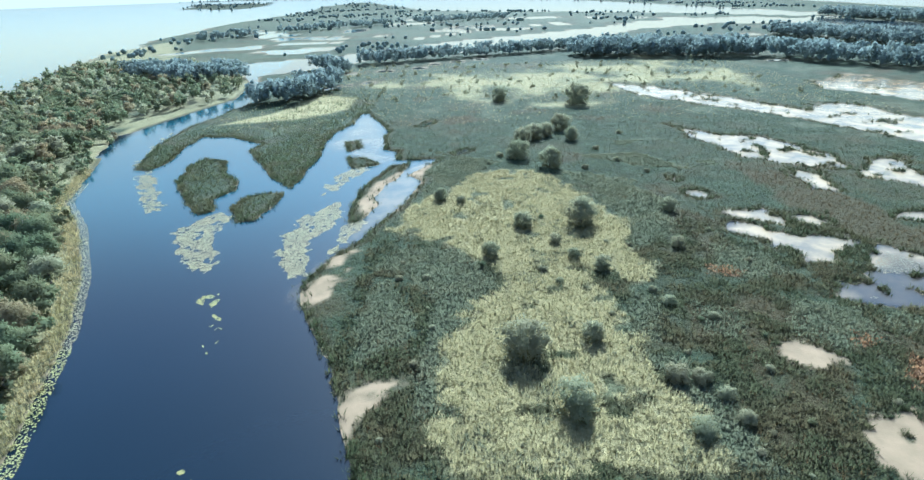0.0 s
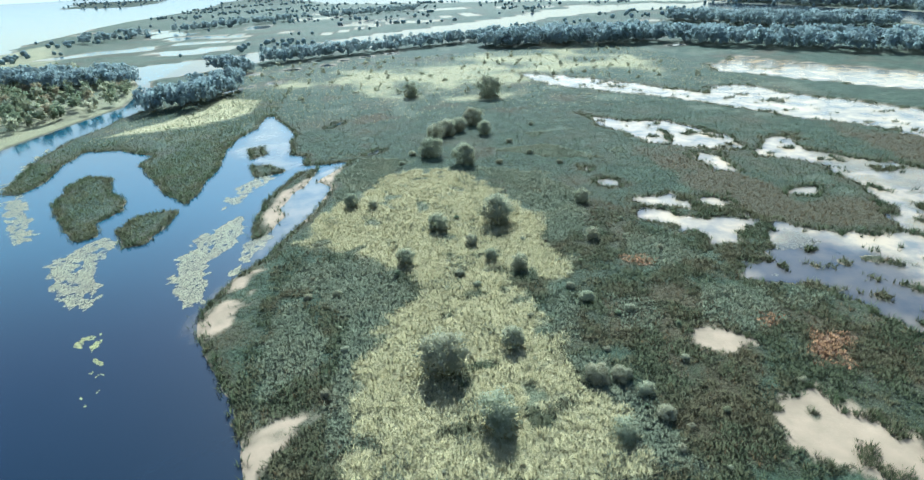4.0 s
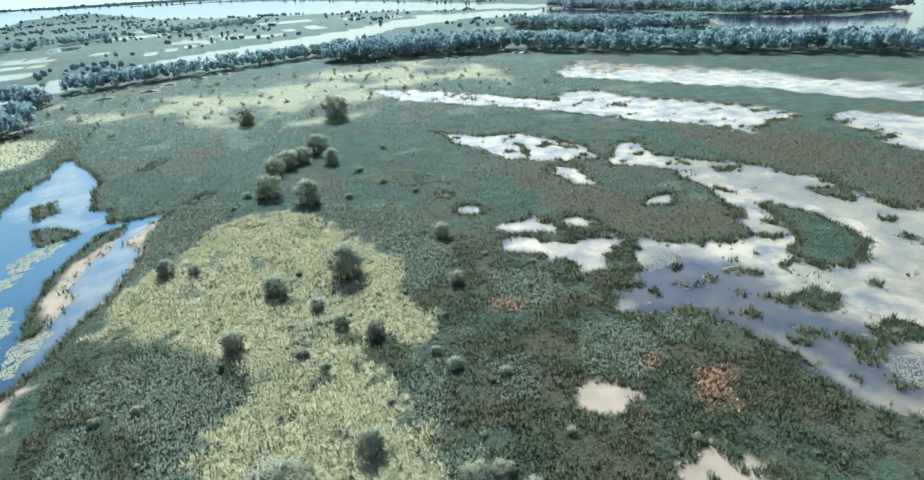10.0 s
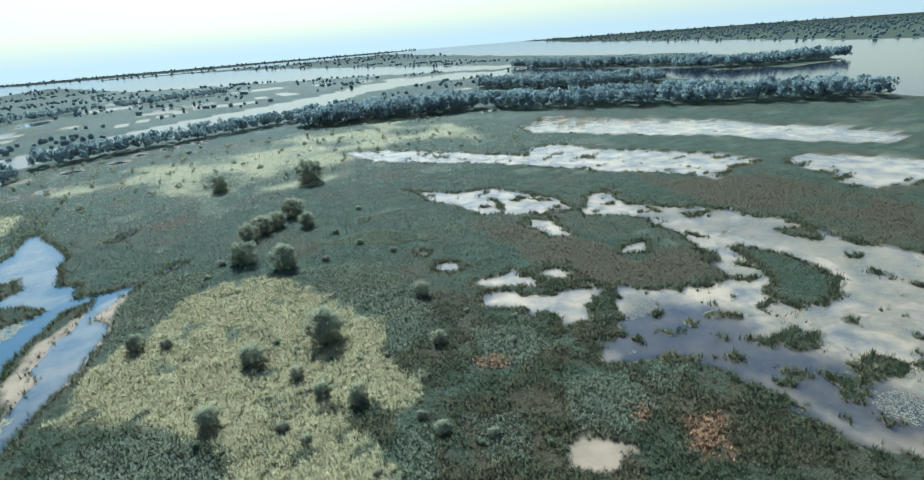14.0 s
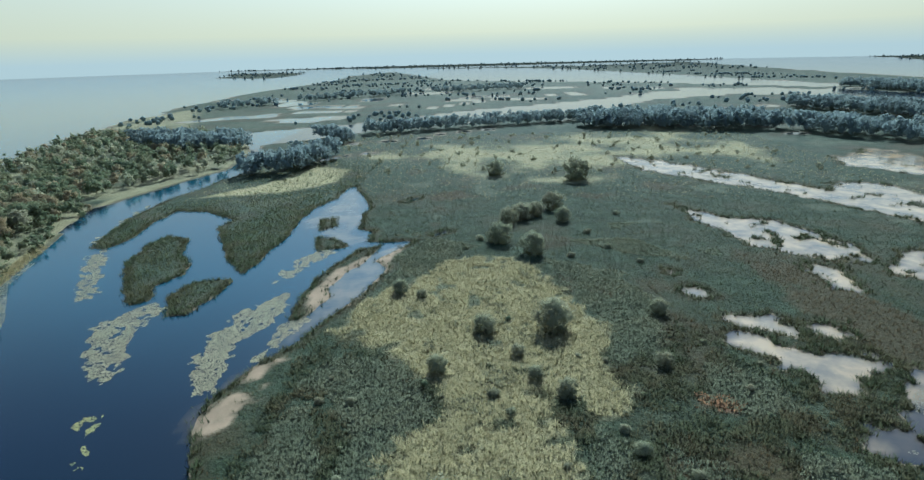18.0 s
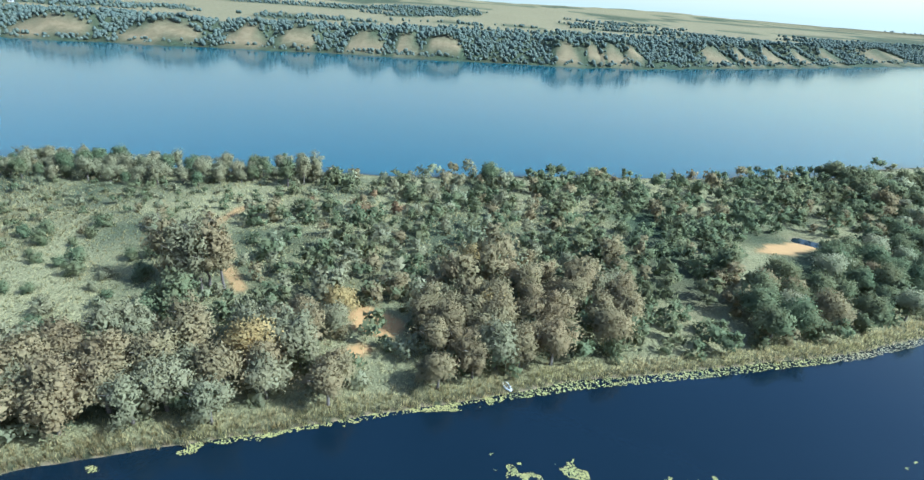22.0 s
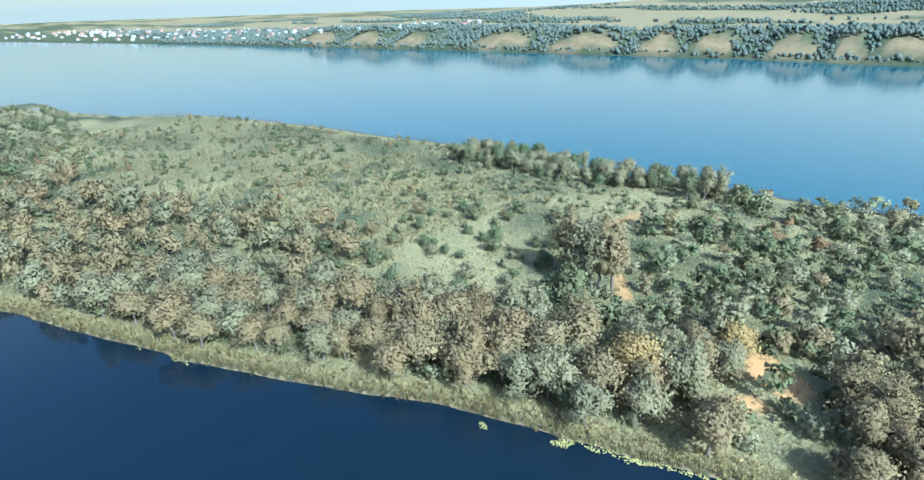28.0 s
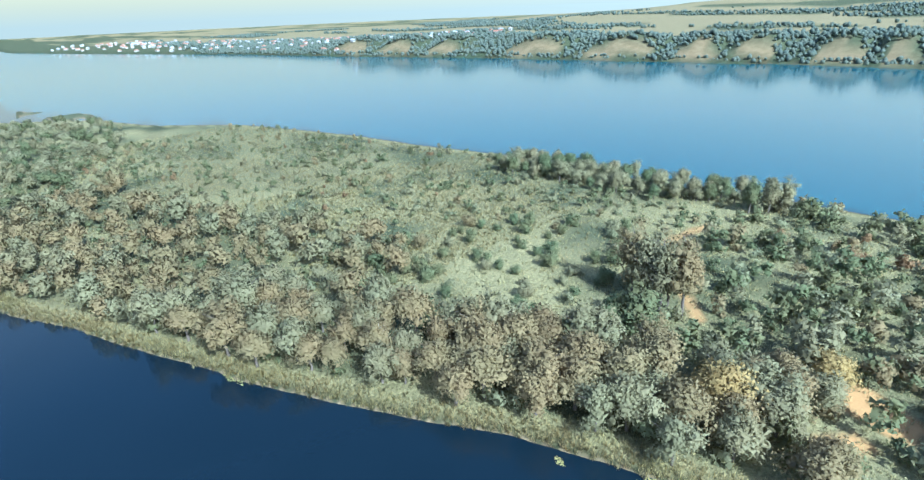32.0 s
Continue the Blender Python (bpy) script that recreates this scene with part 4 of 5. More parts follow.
# taller reeds fringing the pools and bays
x, y, z = sow(420000, (-190, 330, 60, 480), lambda x, y, s, c: smooth(np.abs(s - 0.7), 2.2, 0.8) * (s > -1.2) * (inside(ISLAND, x, y) < -4) * (1 - 0.8 * c["mud"]) * (0.25 + 0.75 * fade(x, y)))
tufts("edge_reeds", x, y, np.maximum(z, 0), 0.9 + 0.9 * rng.random(len(x)), REED, 4, 0.6, 0.08, "dark green reeds fringing the pools")

# reeds along the island's bank, and grass in its clearings
x, y, z = sow(330000, (-190, 60, -260, 260), lambda x, y, s, c: (inside(ISLAND, x, y) > 0) * smooth(line_gap(ISLAND_BANK, x, y), 6.5, 3.5))
tufts("bank_reeds", x, y, z, 0.8 + 0.8 * rng.random(len(x)), BANKREED, 5, 0.5, 0.05, "yellowing reeds along the island bank")
x, y, z = sow(75000, (-200, 40, -430, 60), lambda x, y, s, c: (inside(ISLAND, x, y) > 5) * 0.6)
tufts("island_grass", x, y, z, 0.5 + 0.7 * rng.random(len(x)), GRASS, 5, 0.8, 0.12, "yellowish-green rough grass of the island clearings")
x, y, z = sow(16000, (-160, -40, -235, -120), lambda x, y, s, c: c["straw"])
tufts("dry_grass", x, y, z, 0.6 + 0.7 * rng.random(len(x)), STRAW, 5, 0.8, 0.18, "pale dry grass tussocks in the clearing")


def pads(name, x, y, size, material, label, z=0.02):
    n = len(x)
    turn = rng.random(n) * 6.28
    ring = turn[:, None] + np.arange(4)[None] * math.pi / 2.2
    verts = np.stack([x[:, None] + size[:, None] * np.cos(ring), y[:, None] + size[:, None] * np.sin(ring), z + 0.03 * rng.random((n, 4))], 2)
    ob = new(name, mesh_of(name, verts.reshape(-1, 3), np.arange(n * 4).reshape(-1, 4), material))
    return tagged(ob, label, "lily pads", kind="stuff")


for outline, share in ((LILY0, 0.7), (LILY1, 0.78), (LILY2, 0.8), (LILY3, 0.8), (LILY4, 0.62), (LILY5, 0.6), (LILYP, 0.3), (LILYQ, 0.3), (LILYR, 0.24), *((raft, 0.49) for raft in RAFTS)):
    xs, ys = [p[0] for p in outline], [p[1] for p in outline]
    area = (max(xs) - min(xs) + 8) * (max(ys) - min(ys) + 8)
    x, y = scatter(int(area * 22), min(xs) - 4, max(xs) + 4, min(ys) - 4, max(ys) + 4)
    ok = (inside(outline, x, y) + (0.6 * rough(x, y, 2, 3) + 0.3 if share == 0.49 else 3.0 * rough(x, y, 7, 3) + 2.4 * rough(x, y, 2.4, 13, 2) + 0.8) > 0) & (land(x, y) < -0.1) & (rough(x, y, 2.2, 8, 2) < share * 1.4 - 0.62)
    pads("lily_pads", x[ok], y[ok], 0.08 + 0.12 * rng.random(ok.sum()), FRINGE if share < 0.5 else PADS, "yellowish water-lily pads floating in a dense raft")
x, y = scatter(420000, -180, 0, -160, 240)
gap = -inside(ISLAND, x, y)
ok = (gap > -0.5) & (gap < 1.2 + 1.6 * smooth(y, 20, 40)) & (rough(x, y, 7, 4) > 0.35 - 1.2 * smooth(y, 0, 40) - 0.4 * smooth(y, -60, -20))
for some, material in ((ok & (y < 110), FRINGE), (ok & (y >= 110), PADS)):
    pads("lily_pads", x[some], y[some], 0.11 + 0.14 * rng.random(some.sum()), material, "yellowish water-lily pads fringing the island bank")
x, y = scatter(200000, 110, 245, 45, 215)
ok = (inside(LAKE, x, y) > 1) & (land(x, y) < -0.5) & (rough(x * 1.0, y, 11, 6, 4) > 0.24 - 0.45 * smooth(x - 0.3 * y, 120, 165))
pads("lily_pads", x[ok], y[ok], 0.08 + 0.15 * rng.random(ok.sum()), FLOAT, "pale floating weed on the shallow lake")

# ---- single trees and bushes of the marsh ----
WILLOW = "dense grey-green willow bush standing in the meadow"
MARSH_TREES = [(14, 103, 9.5, "willow"), (22, 84, 7.5, "willow"), (43, 177, 10, "willow"), (22, 176, 6, "willow"), (9, 154, 5, "willow"),
    (42, 144, 4.6, "willow"), (31, 108, 5, "willow"), (31, 162, 3.6, "willow"), (35, 151, 3.6, "willow"), (29, 259, 9.5, "willow"), (42, 243, 9.5, "willow"),
    (41, 294, 9, "willow"), (59, 312, 10, "willow"), (34, 287, 8.5, "willow"), (61, 290, 7, "willow"), (48, 300, 8, "willow"), (83, 382, 15, "willow"),
    (31, 400, 11, "willow"), (-8, 205, 5, "willow"), (0, 201, 3.2, "willow"), (78, 188, 5, "willow"), (70, 157, 4, "willow")]
for n, (x, y, tall, shape) in enumerate(MARSH_TREES):
    tree("willow_bush", shape, "willow", n % 4, x, y, tall, n * 77 % 360, WILLOW if tall > 5 else "small grey-green willow bush in the meadow", "bush", "marsh willows", 1.0)
SHRUBS = [(46, 93, 5), (45, 77, 5), (55, 123, 3.6), (24, 143, 3), (28, 136, 2.4), (-11, 140, 2.4), (51, 92, 4), (54, 87, 3.4), (55, 80, 3.4), (-19, 140, 2.2),
    (64, 116, 2.6), (53, 130, 2.4), (-12, 100, 2.0), (58, 240, 3), (75, 250, 3), (84, 232, 2.6), (20, 262, 3.5), (14, 250, 2.5), (70, 270, 3), (90, 300, 3)]
for n, (x, y, tall) in enumerate(SHRUBS):
    z = float(height(np.array([x], float), np.array([y], float))[0])
    bush("shrub", "willow" if n % 3 else "silver", n % 3, x, y, z, tall * 0.72, n * 53 % 360, "low dark grey-green shrub in the marsh", "marsh shrubs", 1.35, "willow")

# ---- woods ----
def strew(count, box, gap_of, keep, seed):
    """Places no nearer to each other than their own gap."""
    r = np.random.default_rng(seed)
    x = box[0] + (box[1] - box[0]) * r.random(count)
    y = box[2] + (box[3] - box[2]) * r.random(count)
    ok = keep(x, y) > r.random(count)
    x, y = x[ok], y[ok]
    gap, cells, out = gap_of(x, y), {}, []
    for k in range(len(x)):
        cx, cy = int(x[k] // 8), int(y[k] // 8)
        near = [q for i in (-1, 0, 1) for j in (-1, 0, 1) for q in cells.get((cx + i, cy + j), ())]
        if all((x[k] - a) ** 2 + (y[k] - b) ** 2 > gap[k] ** 2 for a, b in near):
            cells.setdefault((cx, cy), []).append((x[k], y[k]))
            out.append((float(x[k]), float(y[k])))
    return out


def low_share(x, y):
    c = covers(x, y, land(x, y))
    return 0.6 * (land(x, y) > 5) * (1 - c["straw"]) * (1 - c["mud"]) * (1 - c["rust"]) + 0.10 * (c["straw"] > 0.5)


for n, (x, y) in enumerate(strew(130, (-20, 112, 66, 200), lambda x, y: 6.5 + 0 * x, low_share, 17)):
    z = float(height(np.array([x], float), np.array([y], float))[0])
    bush("shrub", ("willow", "silver", "green")[n % 3], n % 3, x, y, z, 0.7 + (n * 37 % 10) / 11, n * 59 % 360,
         "small low grey-green shrub among the reeds", "marsh shrubs", 1.5, "scrub")


def clear(x, y):
    """1 where no sand, track or glade keeps the wood away."""
    view = (line_gap([(-90, -6), (-70, 1)], x, y) > 9.5) & (line_gap([(-174, 128), (-144, 110)], x, y) > 12)
    return (inside(ORANGE1, x, y) < -8) & (inside(ORANGE2, x, y) < -3.5) & (inside(ORANGE3, x, y) < -3) & (line_gap(TRACK, x, y) > 4) & view


def bank_wood(x, y):
    bank = line_gap(ISLAND_BANK, x, y)
    deep = 33 + 45 * smooth(y, -90, -150) + 22 * smooth(y, -40, 10)
    belt = (bank > 4.2 + 6 * smooth(y, 25, 60)) & (bank < deep + 5 * rough(x, y, 18, 2)) & (y > -300) & (y < 60)
    return (inside(ISLAND, x, y) > 0) & belt & clear(x, y)


def north_wood(x, y):
    bank, isle = line_gap(ISLAND_BANK, x, y), inside(ISLAND, x, y, 200)
    tall = ((y > 95) & (bank > 5.5) & (bank < 45)) | ((y > 190) & (isle > 8))
    return (isle > 6 + 14 * smooth(y, 190, 230) * smooth(y, 430, 380)) & tall & (y < 640) & (inside(REEDFLAT, x, y) < -3) & clear(x, y)


tints = ["olive", "green", "silver", "olive", "green", "olive", "willow", "rust"]
TREE_LABEL = {"olive": "broad tree with turning olive-brown autumn leaves", "silver": "broad tree with pale grey-green leaves",
    "green": "broad tree with dark green leaves", "rust": "tree with rusty brown autumn leaves", "yellow": "tree with bright yellow autumn leaves", "willow": "broad tree with grey-green leaves"}
rest = {}
for n, (x, y) in enumerate(strew(6000, (-150, 110, -300, 60), lambda x, y: 5.2 + 2.0 * smooth(line_gap(ISLAND_BANK, x, y), 28, 36), bank_wood, 11)):
    tint = tints[(n * 5 + n // 3) % 8]
    tall = 9.5 + (n * 37 % 60) / 10
    if line_gap(ISLAND_BANK, np.array([x]), np.array([y]))[0] < 34 and -150 < y:
        tree("tree", "bank" if n % 3 else "oak", tint, n % 2, x, y, tall, n * 61 % 360, TREE_LABEL[tint], "tree", "island bank trees")
    else:
        rest.setdefault(tint, []).append((x, y, tall * (0.55 + (n * 13 % 10) / 20), n * 61 % 360, 0.9))
for tint, plants in rest.items():
    grove("wood", "wood", tint, plants, "dense autumn wood of the island, " + tint + " crowns")
rest = {}
for n, (x, y) in enumerate(strew(7000, (-420, -90, 60, 640), lambda x, y: 5.6 + 3.5 * smooth(y, 300, 500), north_wood, 12)):
    tint = ("green", "willow", "green", "green", "olive", "green")[n % 6]
    tall = 8.5 + (n * 41 % 50) / 10
    if y < 215 and line_gap(ISLAND_BANK, np.array([x]), np.array([y]))[0] < 40:
        tree("tree", "oak", tint, n % 2, x, y, tall, n * 67 % 360, "dark green tree of the island wood", "tree", "island wood")
    else:
        rest.setdefault(("wood" if y < 330 else "far", tint), []).append((x, y, tall, n * 67 % 360, 1.0))
for (shape, tint), plants in rest.items():
    grove("wood", shape, tint, plants, "dark mixed wood on the long island")


def scrub_share(x, y):
    isle, bank = inside(ISLAND, x, y, 200), line_gap(ISLAND_BANK, x, y)
    glade = smooth(inside(GLADE, x, y) + 4 * rough(x, y, 20, 5), -5, 5) + smooth(inside(DRYGRASS, x, y), -5, 5) + 1.0 * smooth(inside(MARSHTIP, x, y), -8, 8)
    thick = 0.46 + 0.7 * smooth(y, -60, -8)
    thick = thick + 0.5 * (np.hypot((x + 5) / 38, (y + 365) / 60) < 1)
    return (isle > 3) * (bank > 7 - 3.5 * smooth(y, 10, 40)) * (y < 330) * (inside(REEDFLAT, x, y) < -2) * (line_gap([(-174, 128), (-146, 112)], x, y) > 11) * np.clip(thick + 0.25 * rough(x, y, 30, 6) - 0.14 * glade, 0.02, 1) * (line_gap(TRACK, x, y) > 3.5) * (inside(ORANGE1, x, y) < -6) * (inside(ORANGE2, x, y) < -2) * (inside(ORANGE3, x, y) < -2)


rest = {}
for n, (x, y) in enumerate(strew(12000, (-320, 60, -420, 330), lambda x, y: 3.2 + 0.9 * smooth(y, -70, -40), scrub_share, 13)):
    tint = ("green", "green", "willow", "olive", "green", "rust", "silver", "green")[(n * 3 + n // 7) % 8]
    if tint == "rust" and n % 5:
        tint = "willow"
    if y > 40:
        tint = {"rust": "olive", "silver": "green", "willow": "green"}.get(tint, tint)
    tall = (2.2 + (n * 29 % 30) / 10) * (0.9 if y < -70 else 1.7)
    if inside(GLADE, np.array([x]), np.array([y]))[0] > -12 and y > -150:
        tall, tint = tall * 1.35, "green" if n % 5 in (1, 3) else tint
        z = float(height(np.array([x], float), np.array([y], float))[0])
        bush("shrub", tint, n % 3, x, y, z, tall, n * 71 % 360, {"rust": "reddish-brown scrub bush in the clearing", "olive": "olive scrub bush in the clearing",
            "silver": "pale grey-green scrub bush in the clearing"}.get(tint, "dark green scrub bush in the clearing"), "island scrub")
    else:
        rest.setdefault(tint, []).append((x, y, tall, n * 71 % 360, 1.0))
for tint, plants in rest.items():
    grove("scrub", "low_scrub", tint, plants, "dense low scrub of the island, " + tint + " leaves", "scrub")

for n, (x, y) in enumerate(((-98, -67), (-96, -62), (-99, -57), (-98, -52), (-101, -62), (-95, -57))):
    tree("tree", "poplar", "silver" if n % 3 else "olive", n % 2, x, y, 23 - n % 3, n * 80, "tall narrow tree with brownish leaves beside the track", "tree", "", 0.9)
for n, (x, y, tall) in enumerate(((-67, -28, 14), (-90, -16, 11), (-125, 16, 10), (-96, 22, 11))):
    tree("tree", "oak", "yellow", n % 2, x, y, tall, n * 90, TREE_LABEL["yellow"], "tree")
found = strew(1500, (-80, 75, -575, -300), lambda x, y: 7.5 + 0 * x, lambda x, y: (inside(TIPWOOD, x, y) + 14 * rough(x, y, 40, 16) > 0) * (land(x, y) > 4), 18)
for k, tint in enumerate(("silver", "green", "willow")):
    grove("wood", "wood", tint, [(x, y, 5 + (n * 31 % 50) / 10, n * 67 % 360, 1.1) for n, (x, y) in enumerate(found) if n % 3 == k], "open grey-green wood near the island's tip")
shore_row = [(-185, -71, 15), (-190, -66, 16), (-195, -62, 15), (-213, 13, 12), (-191, -89, 10), (-177, -203, 5)]
for n, (x, y) in enumerate(strew(1400, (-210, -140, -190, -62), lambda x, y: 4.6 + 0 * x, lambda x, y: (inside(ISLAND, x, y, 200) > 4) * (inside(ISLAND, x, y, 200) < 32 - 14 * smooth(y, -120, -80)) * 1.0, 14)):
    shore_row.append((x, y, 5.5 + n * 37 % 60 / 10))
for n, (x, y, tall) in enumerate(shore_row):
    tree("tree", "poplar" if tall > 12 else "bank", "silver" if n % 3 else "green", n % 2, x, y, tall, n * 47 % 360, "grey-green tree on the river shore", "tree", "shore trees")

# ---- the tree belts of the delta ----
BELTS = [(19, 24, (-166, 432), (-143, 420), (-125, 425), (-112, 480)), (17, 20, (-150, 600), (-117, 567)), (18, 40, (-310, 570), (-256, 540), (-219, 545)),
    (17, 26, (-96, 625), (-41, 645), (29, 668), (114, 700), (160, 722)), (22, 60, (160, 650), (211, 640), (300, 618)),
    (21, 50, (340, 590), (396, 520), (450, 465), (520, 400), (580, 330)), (20, 60, (465, 800), (534, 660), (600, 620)), (20, 70, (760, 1150), (790, 980), (850, 760)),
    (20, 60, (780, 700), (850, 640), (990, 600)), (16, 40, (-420, 980), (-300, 1120), (-150, 1250), (100, 1340))]
for count, (tall, width, *line) in enumerate(BELTS):
    xs, ys = [p[0] for p in line], [p[1] for p in line]
    found = strew(3200, (min(xs) - width, max(xs) + width, min(ys) - width, max(ys) + width), lambda x, y: 6.3 + 0 * x,
                  lambda x, y: (line_gap(line, x, y) < width / 2) * (land(x, y) > 2), 20 + count)
    grove("tree_belt", "far", "haze_pale", [(x, y, tall * (0.7 + (n * 31 % 45) / 100), n * 83 % 360, 0.95) for n, (x, y) in enumerate(found)],
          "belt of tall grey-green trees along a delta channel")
grove("northern_bushes", "low_scrub", "willow", [(x, y, 2 + n % 4, n * 71 % 360, 1.0) for n, (x, y) in enumerate(
    strew(800, (-120, 260, 400, 600), lambda x, y: 14 + 0 * x, lambda x, y: 0.5 * (land(x, y) > 6), 44))], "grey-green bushes of the rough northern grassland", "scrub")


def thicket(name, points, tall, material, label, seed, level=1):
    """Far woods: many leafy lumps in one mesh."""
    r = np.random.default_rng(seed)
    bv, bf = BALL[level]
    pts = np.asarray(points)
    n = len(pts)
    size = tall * (0.6 + 0.6 * r.random(n))
    z = height(pts[:, 0], pts[:, 1])
    lump = bv[None] * (0.75 + 0.45 * r.random((n, len(bv), 1))) * np.stack([size * 0.55, size * 0.55, size * 0.6], 1)[:, None]
    verts = lump + np.stack([pts[:, 0], pts[:, 1], z + size * 0.42], 1)[:, None]
    faces = bf[None] + (np.arange(n) * len(bv))[:, None, None]
    return tagged(new(name, mesh_of(name, verts.reshape(-1, 3), faces.reshape(-1, 3), material)), label, "woods", kind="stuff")


x, y = scatter(26000, -1700, -420, -2300, 1400)
west = inside(FAR_WEST, x, y, 1000)
share = np.where(west < 100, 1.0 * (west > 8 + 52 * spur(x, y, west)) + 0.9 * (west < 13), 1.0 * (covers(x, y, west)["straw"] < 0.2))
ok = (west > 3) & (share > rng.random(len(x)))
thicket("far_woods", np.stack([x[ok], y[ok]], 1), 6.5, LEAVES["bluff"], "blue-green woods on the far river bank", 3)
x, y = scatter(60000, -1500, -420, -1500, 1000)
west = inside(FAR_WEST, x, y, 300)
share = np.where(west < 15, 0.9, 0.9 * (west > 8 + 52 * spur(x, y, west)))
ok = (west > 3) & (west < 130) & (share > rng.random(len(x)))
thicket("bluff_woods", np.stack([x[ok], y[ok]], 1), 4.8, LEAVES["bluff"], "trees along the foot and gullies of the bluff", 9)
x, y = scatter(5000, -520, 900, 720, 2200)
ok = (land(x, y) > 1) & (rough(x * 0.4, y, 45, 19) > 0.22)
thicket("delta_bushes", np.stack([x[ok], y[ok]], 1), 5.5, LEAVES["haze_pale"], "willow thickets scattered over the far delta", 4, 2)
x, y = (np.concatenate(q) for q in zip(scatter(3500, -4500, 4500, 2200, 4600), scatter(1800, 1400, 3200, -600, 2200)))
ok = land(x, y) > 3
thicket("horizon_woods", np.stack([x[ok], y[ok]], 1), 9.0, LEAVES["haze_pale"], "woods towards the horizon", 6)

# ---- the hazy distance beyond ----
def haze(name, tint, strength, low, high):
    """A plain glowing distance, brighter towards the sun, that thins out upwards."""
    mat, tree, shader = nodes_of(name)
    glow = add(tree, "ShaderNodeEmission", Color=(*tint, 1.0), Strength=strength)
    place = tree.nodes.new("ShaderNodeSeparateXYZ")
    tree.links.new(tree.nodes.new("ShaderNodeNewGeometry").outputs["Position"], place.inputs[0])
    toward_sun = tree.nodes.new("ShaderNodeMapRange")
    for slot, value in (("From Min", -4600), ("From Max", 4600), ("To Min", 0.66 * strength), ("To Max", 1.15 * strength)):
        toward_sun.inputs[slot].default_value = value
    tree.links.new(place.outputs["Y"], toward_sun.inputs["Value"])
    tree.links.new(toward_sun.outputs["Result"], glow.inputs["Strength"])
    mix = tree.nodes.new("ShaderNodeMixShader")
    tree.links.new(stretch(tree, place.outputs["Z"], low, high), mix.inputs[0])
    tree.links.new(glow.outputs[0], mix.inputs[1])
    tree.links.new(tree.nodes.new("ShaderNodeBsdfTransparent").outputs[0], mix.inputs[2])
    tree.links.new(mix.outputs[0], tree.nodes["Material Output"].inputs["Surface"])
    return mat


def ring(name, radius, top, material, label):
    around = np.linspace(0, 2 * math.pi, 361)[:-1]
    rim = top[0] + top[1] * rough(np.cos(around) * 900, np.sin(around) * 900, 260, 2)
    ringed = np.concatenate([np.stack([radius * np.cos(around), radius * np.sin(around), level], 1) for level in (0 * rim - 40, rim)])
    k = np.arange(360)
    faces = np.stack([k, (k + 1) % 360, (k + 1) % 360 + 360, k + 360], 1)
    return tagged(new(name, mesh_of(name, ringed, faces, material)), label, "backdrop", kind="structure")


# both rings emit light; the tall one also warms what the water reflects
ring("backdrop_hill_glow", 4560, (250, 0), haze("hill_haze_glow", (0.72, 0.70, 0.57), 0.57, 70, 240), "pale blue hazy hills along the horizon")
ring("backdrop_haze", 4640, (2700, 0), haze("sky_haze_glow", (1.0, 0.83, 0.49), 0.55, 60, 2600), "pale haze over the horizon")


# ---- small things ----
def part(name, bm, material, parent, label=""):
    me = bpy.data.meshes.new(name)
    bm.to_mesh(me)
    bm.free()
    me.materials.append(material)
    ob = new(name, me)
    ob.parent = parent
    return tagged(ob, label)


def box(size, at, turn=0.0):
    bm = bmesh.new()
    bmesh.ops.create_cube(bm, size=1, matrix=pose(*at, 0, 0, turn) @ Matrix.Diagonal((*size, 1)))
    return bm


def tube(points, radius, sides=8, tips=0.5):
    """A round tube along points in a level plane, its ends drawn in."""
    bm, rings = bmesh.new(), []
    for k, p in enumerate(points):
        a, b = points[max(k - 1, 0)], points[min(k + 1, len(points) - 1)]
        way = (Vector(b) - Vector(a)).normalized()
        side, up = way.cross(Vector((0, 0, 1))).normalized(), Vector((0, 0, 1))
        r = radius * (tips if k in (0, len(points) - 1) else 1.0)
        rings.append([bm.verts.new(Vector(p) + side * r * math.cos(t) + up * r * math.sin(t)) for t in (2 * math.pi * i / sides for i in range(sides))])
    for one, two in zip(rings, rings[1:]):
        for i in range(sides):
            bm.faces.new((one[i], one[(i + 1) % sides], two[(i + 1) % sides], two[i]))
    bm.faces.new(rings[0][::-1])
    bm.faces.new(rings[-1])
    bmesh.ops.recalc_face_normals(bm, faces=bm.faces)
    for f in bm.faces:
        f.smooth = True
    return bm


PALE = plain("pale_rubber", (0.62, 0.64, 0.64), (0.75, 0.76, 0.75), 3.0, 0.45)
DARK = plain("dark_floor", (0.10, 0.12, 0.13), (0.18, 0.19, 0.19), 4.0, 0.7)
PLANK = plain("grey_board", (0.22, 0.19, 0.15), (0.36, 0.32, 0.27), 5.0, 0.8)

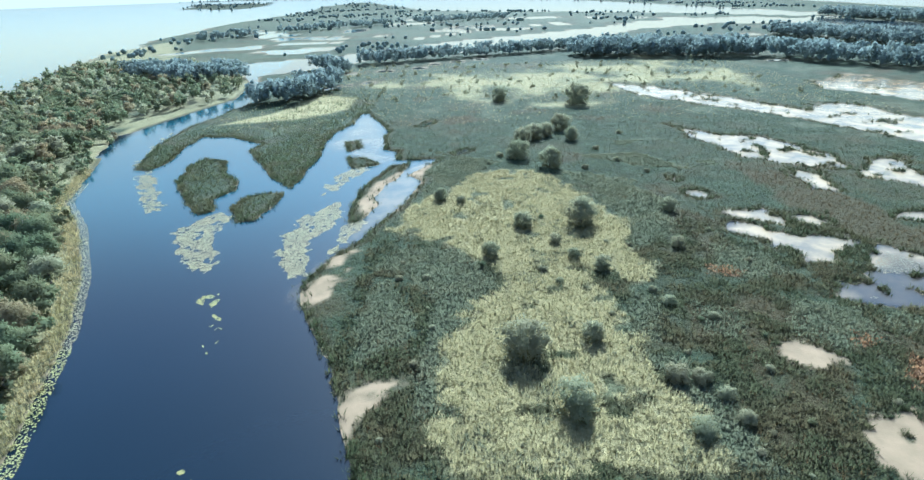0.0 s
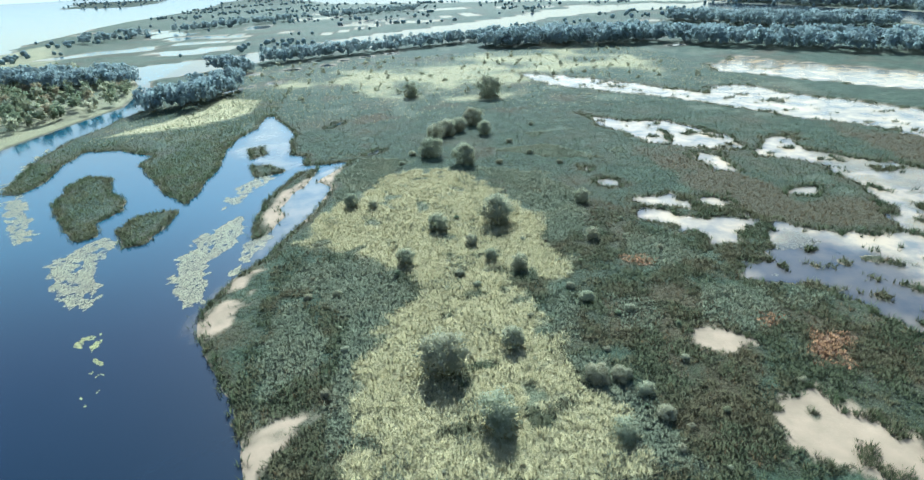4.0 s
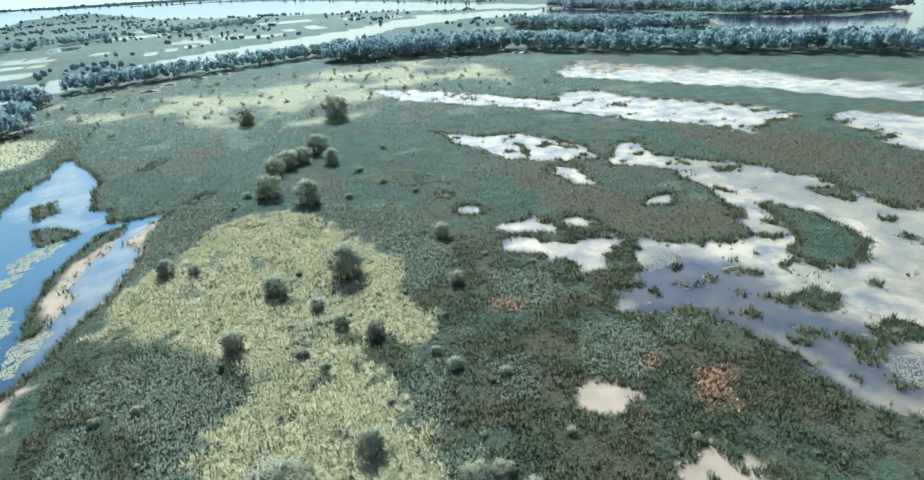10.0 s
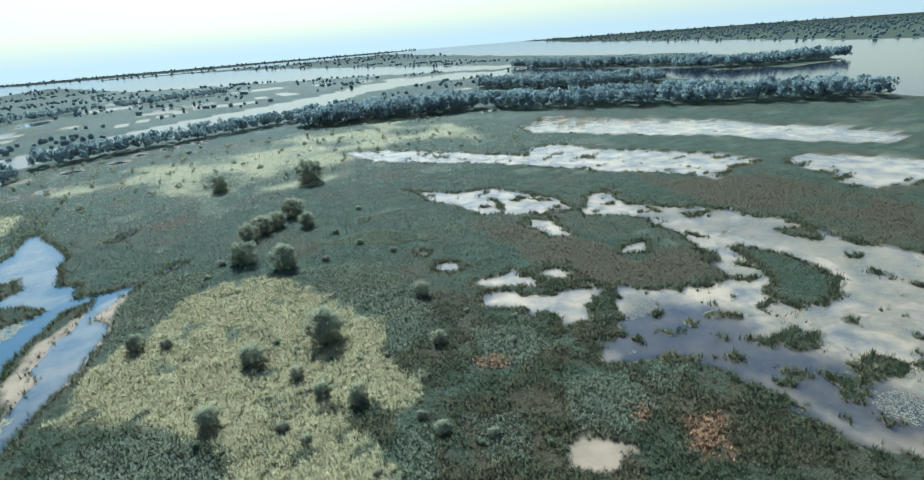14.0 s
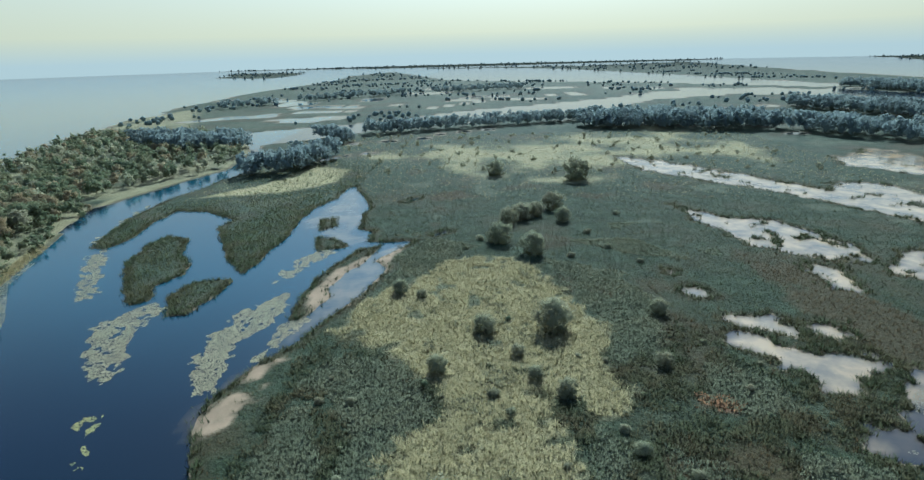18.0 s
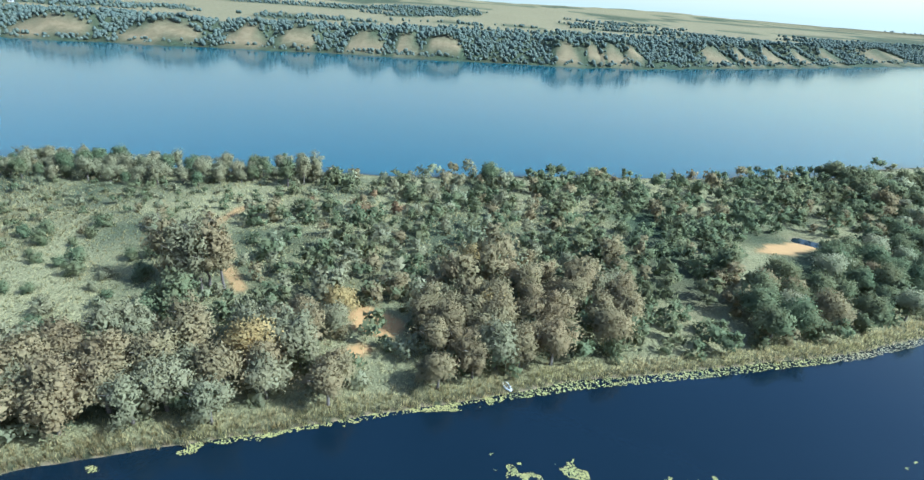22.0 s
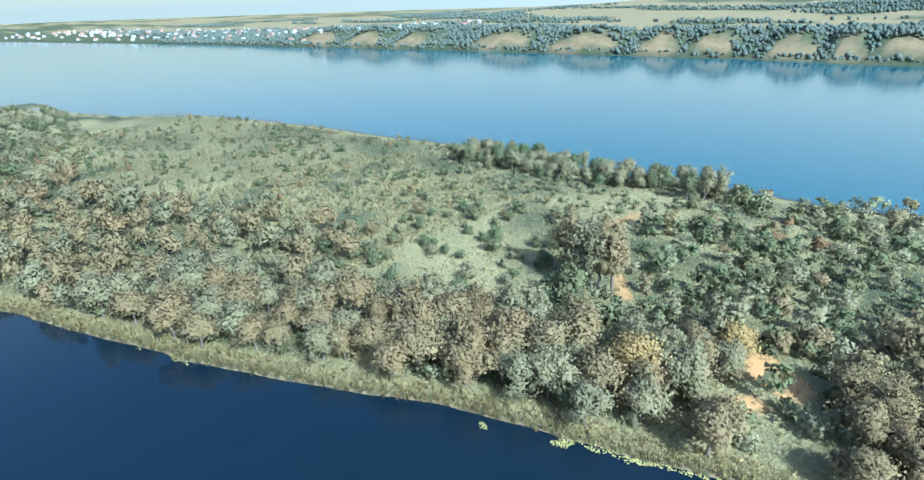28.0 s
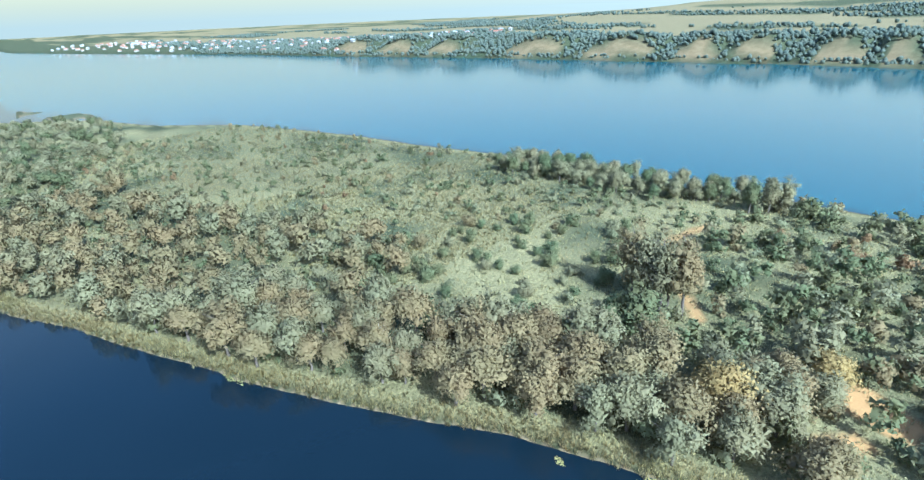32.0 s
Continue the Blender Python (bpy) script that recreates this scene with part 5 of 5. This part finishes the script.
boat = new("inflatable_boat")
boat.matrix_basis = pose(-72.6, 28.6, 0.02, 0, 0, 30)
hull = [(1.55 * math.cos(a) + (0.25 if abs(a) < 0.5 else 0), 0.62 * math.sin(a), 0.24 + 0.14 * max(0, math.cos(a)) ** 3) for a in (math.radians(d) for d in range(-155, 156, 15))]
part("side_tube", tube(hull, 0.22, 10), PALE, boat, "pale grey inflated rubber tube")
part("floor", box((2.5, 0.9, 0.06), (0.1, 0, 0.10)), DARK, boat)
part("transom", box((0.06, 1.0, 0.42), (-1.25, 0, 0.27)), PLANK, boat)
part("seat", box((0.26, 1.0, 0.04), (-0.35, 0, 0.40)), PLANK, boat)
part("seat", box((0.26, 0.95, 0.04), (0.55, 0, 0.40)), PLANK, boat)
tagged(boat, "pale grey inflatable boat lying at the reedy bank", "boat")


def bare_tree(x, y, tall, seed, label):
    """A dead tree: stem and forked grey limbs."""
    r = random.Random(seed)
    root = new("dead_tree")
    z = float(height(np.array([x], float), np.array([y], float))[0])
    root.matrix_basis = pose(x, y, z, 0, 0, seed * 50)
    stem = [(0.12 * r.uniform(-1, 1) * k, 0.12 * r.uniform(-1, 1) * k, -0.2 + tall * k / 6) for k in range(7)]
    v, f = limb(stem, [0.20 * (1 - 0.15 * k) for k in range(7)], 6)
    ob = new("trunk", mesh_of("trunk", v, f, DEADWOOD, True))
    ob.parent = root
    for n in range(16):
        k, a, long = r.choice((2, 3, 3, 4, 4, 5, 5, 6)), r.uniform(0, 6.28), r.uniform(1.0, 2.4)
        p = stem[k]
        pts = [(p[0] + long * t * math.cos(a + 0.3 * t), p[1] + long * t * math.sin(a + 0.3 * t), p[2] + long * 0.9 * t) for t in (0, 0.4, 0.8, 1.1)]
        v, f = limb(pts, (0.09, 0.06, 0.04, 0.015), 5)
        ob = new("branch", mesh_of("branch", v, f, DEADWOOD, True))
        ob.parent = root
    return tagged(root, label, "tree")


bare_tree(-30, -93, 10, 3, "bare pale grey dead tree in the bank wood")
bare_tree(-46, -74, 8, 5, "bare pale grey dead tree in the bank wood")
bare_tree(-150, 172, 9, 8, "bare grey dead tree above the channel bank")

# reed clumps standing in the river off the island's outer shore
x, y = scatter(9000, -330, -255, 110, 225)
gap = -inside(ISLAND, x, y, 200)
ok = (gap > 1) & (gap < 26) & (rough(x, y, 8, 61, 2) > 0.42)
tufts("river_reeds", x[ok], y[ok], 0 * x[ok], 0.9 + 0.8 * rng.random(ok.sum()), REED, 5, 0.5, 0.09, "dark reed clumps standing in the river shallows")

# ---- the village on the far bank ----
WALLS = plain("lime_wash", (0.30, 0.29, 0.27), (0.42, 0.40, 0.37), 0.5, 0.85)
ROOFS = [plain("sheet_roof", (0.30, 0.31, 0.33), (0.42, 0.43, 0.45), 0.6, 0.6), plain("tile_roof", (0.26, 0.13, 0.09), (0.36, 0.19, 0.13), 0.6, 0.8)]
PANE = plain("dark_pane", (0.03, 0.04, 0.05), (0.05, 0.06, 0.07), 1.0, 0.2)


def gable(long, deep, base, rise):
    bm = bmesh.new()
    x, y = long / 2 + 0.4, deep / 2 + 0.5
    v = [bm.verts.new(p) for p in ((-x, -y, base), (x, -y, base), (x, y, base), (-x, y, base), (-x, 0, base + rise), (x, 0, base + rise))]
    for q in ((0, 1, 5, 4), (2, 3, 4, 5), (1, 2, 5), (3, 0, 4), (3, 2, 1, 0)):
        bm.faces.new([v[i] for i in q])
    return bm


houses = []
for k, roofing in enumerate(ROOFS):
    house = new("house")
    part("wall", box((9 + 2 * k, 7, 4.2), (0, 0, 1.6)), WALLS, house)
    part("roof", gable(9 + 2 * k, 7, 3.7, 2.8), roofing, house)
    for i in (-1, 1):
        part("window", box((1.3, 0.1, 1.3), (2.4 * i, 3.52, 2.0)), PANE, house)
        part("window", box((0.1, 1.3, 1.3), ((4.52 + k) * 1.0, 1.6 * i, 2.0)), PANE, house)
    tagged(house, "small white village house with a gabled roof", "house", "far village")
    houses.append(house)
spots = strew(900, (-900, -150, -2300, -850), lambda x, y: 19 + 0 * x, lambda x, y: (inside(FAR_WEST, x, y, 1000) > 25) * (inside(FAR_WEST, x, y, 1000) < 330) * 0.8, 71)[:220]
for n, (x, y) in enumerate(spots):
    z = float(height(np.array([x], float), np.array([y], float))[0])
    m = pose(x, y, z, 0, 0, 20 + n * 37 % 90)
    if n < 2:
        houses[n].matrix_basis = m
    else:
        copy_thing(houses[n % 2], m)
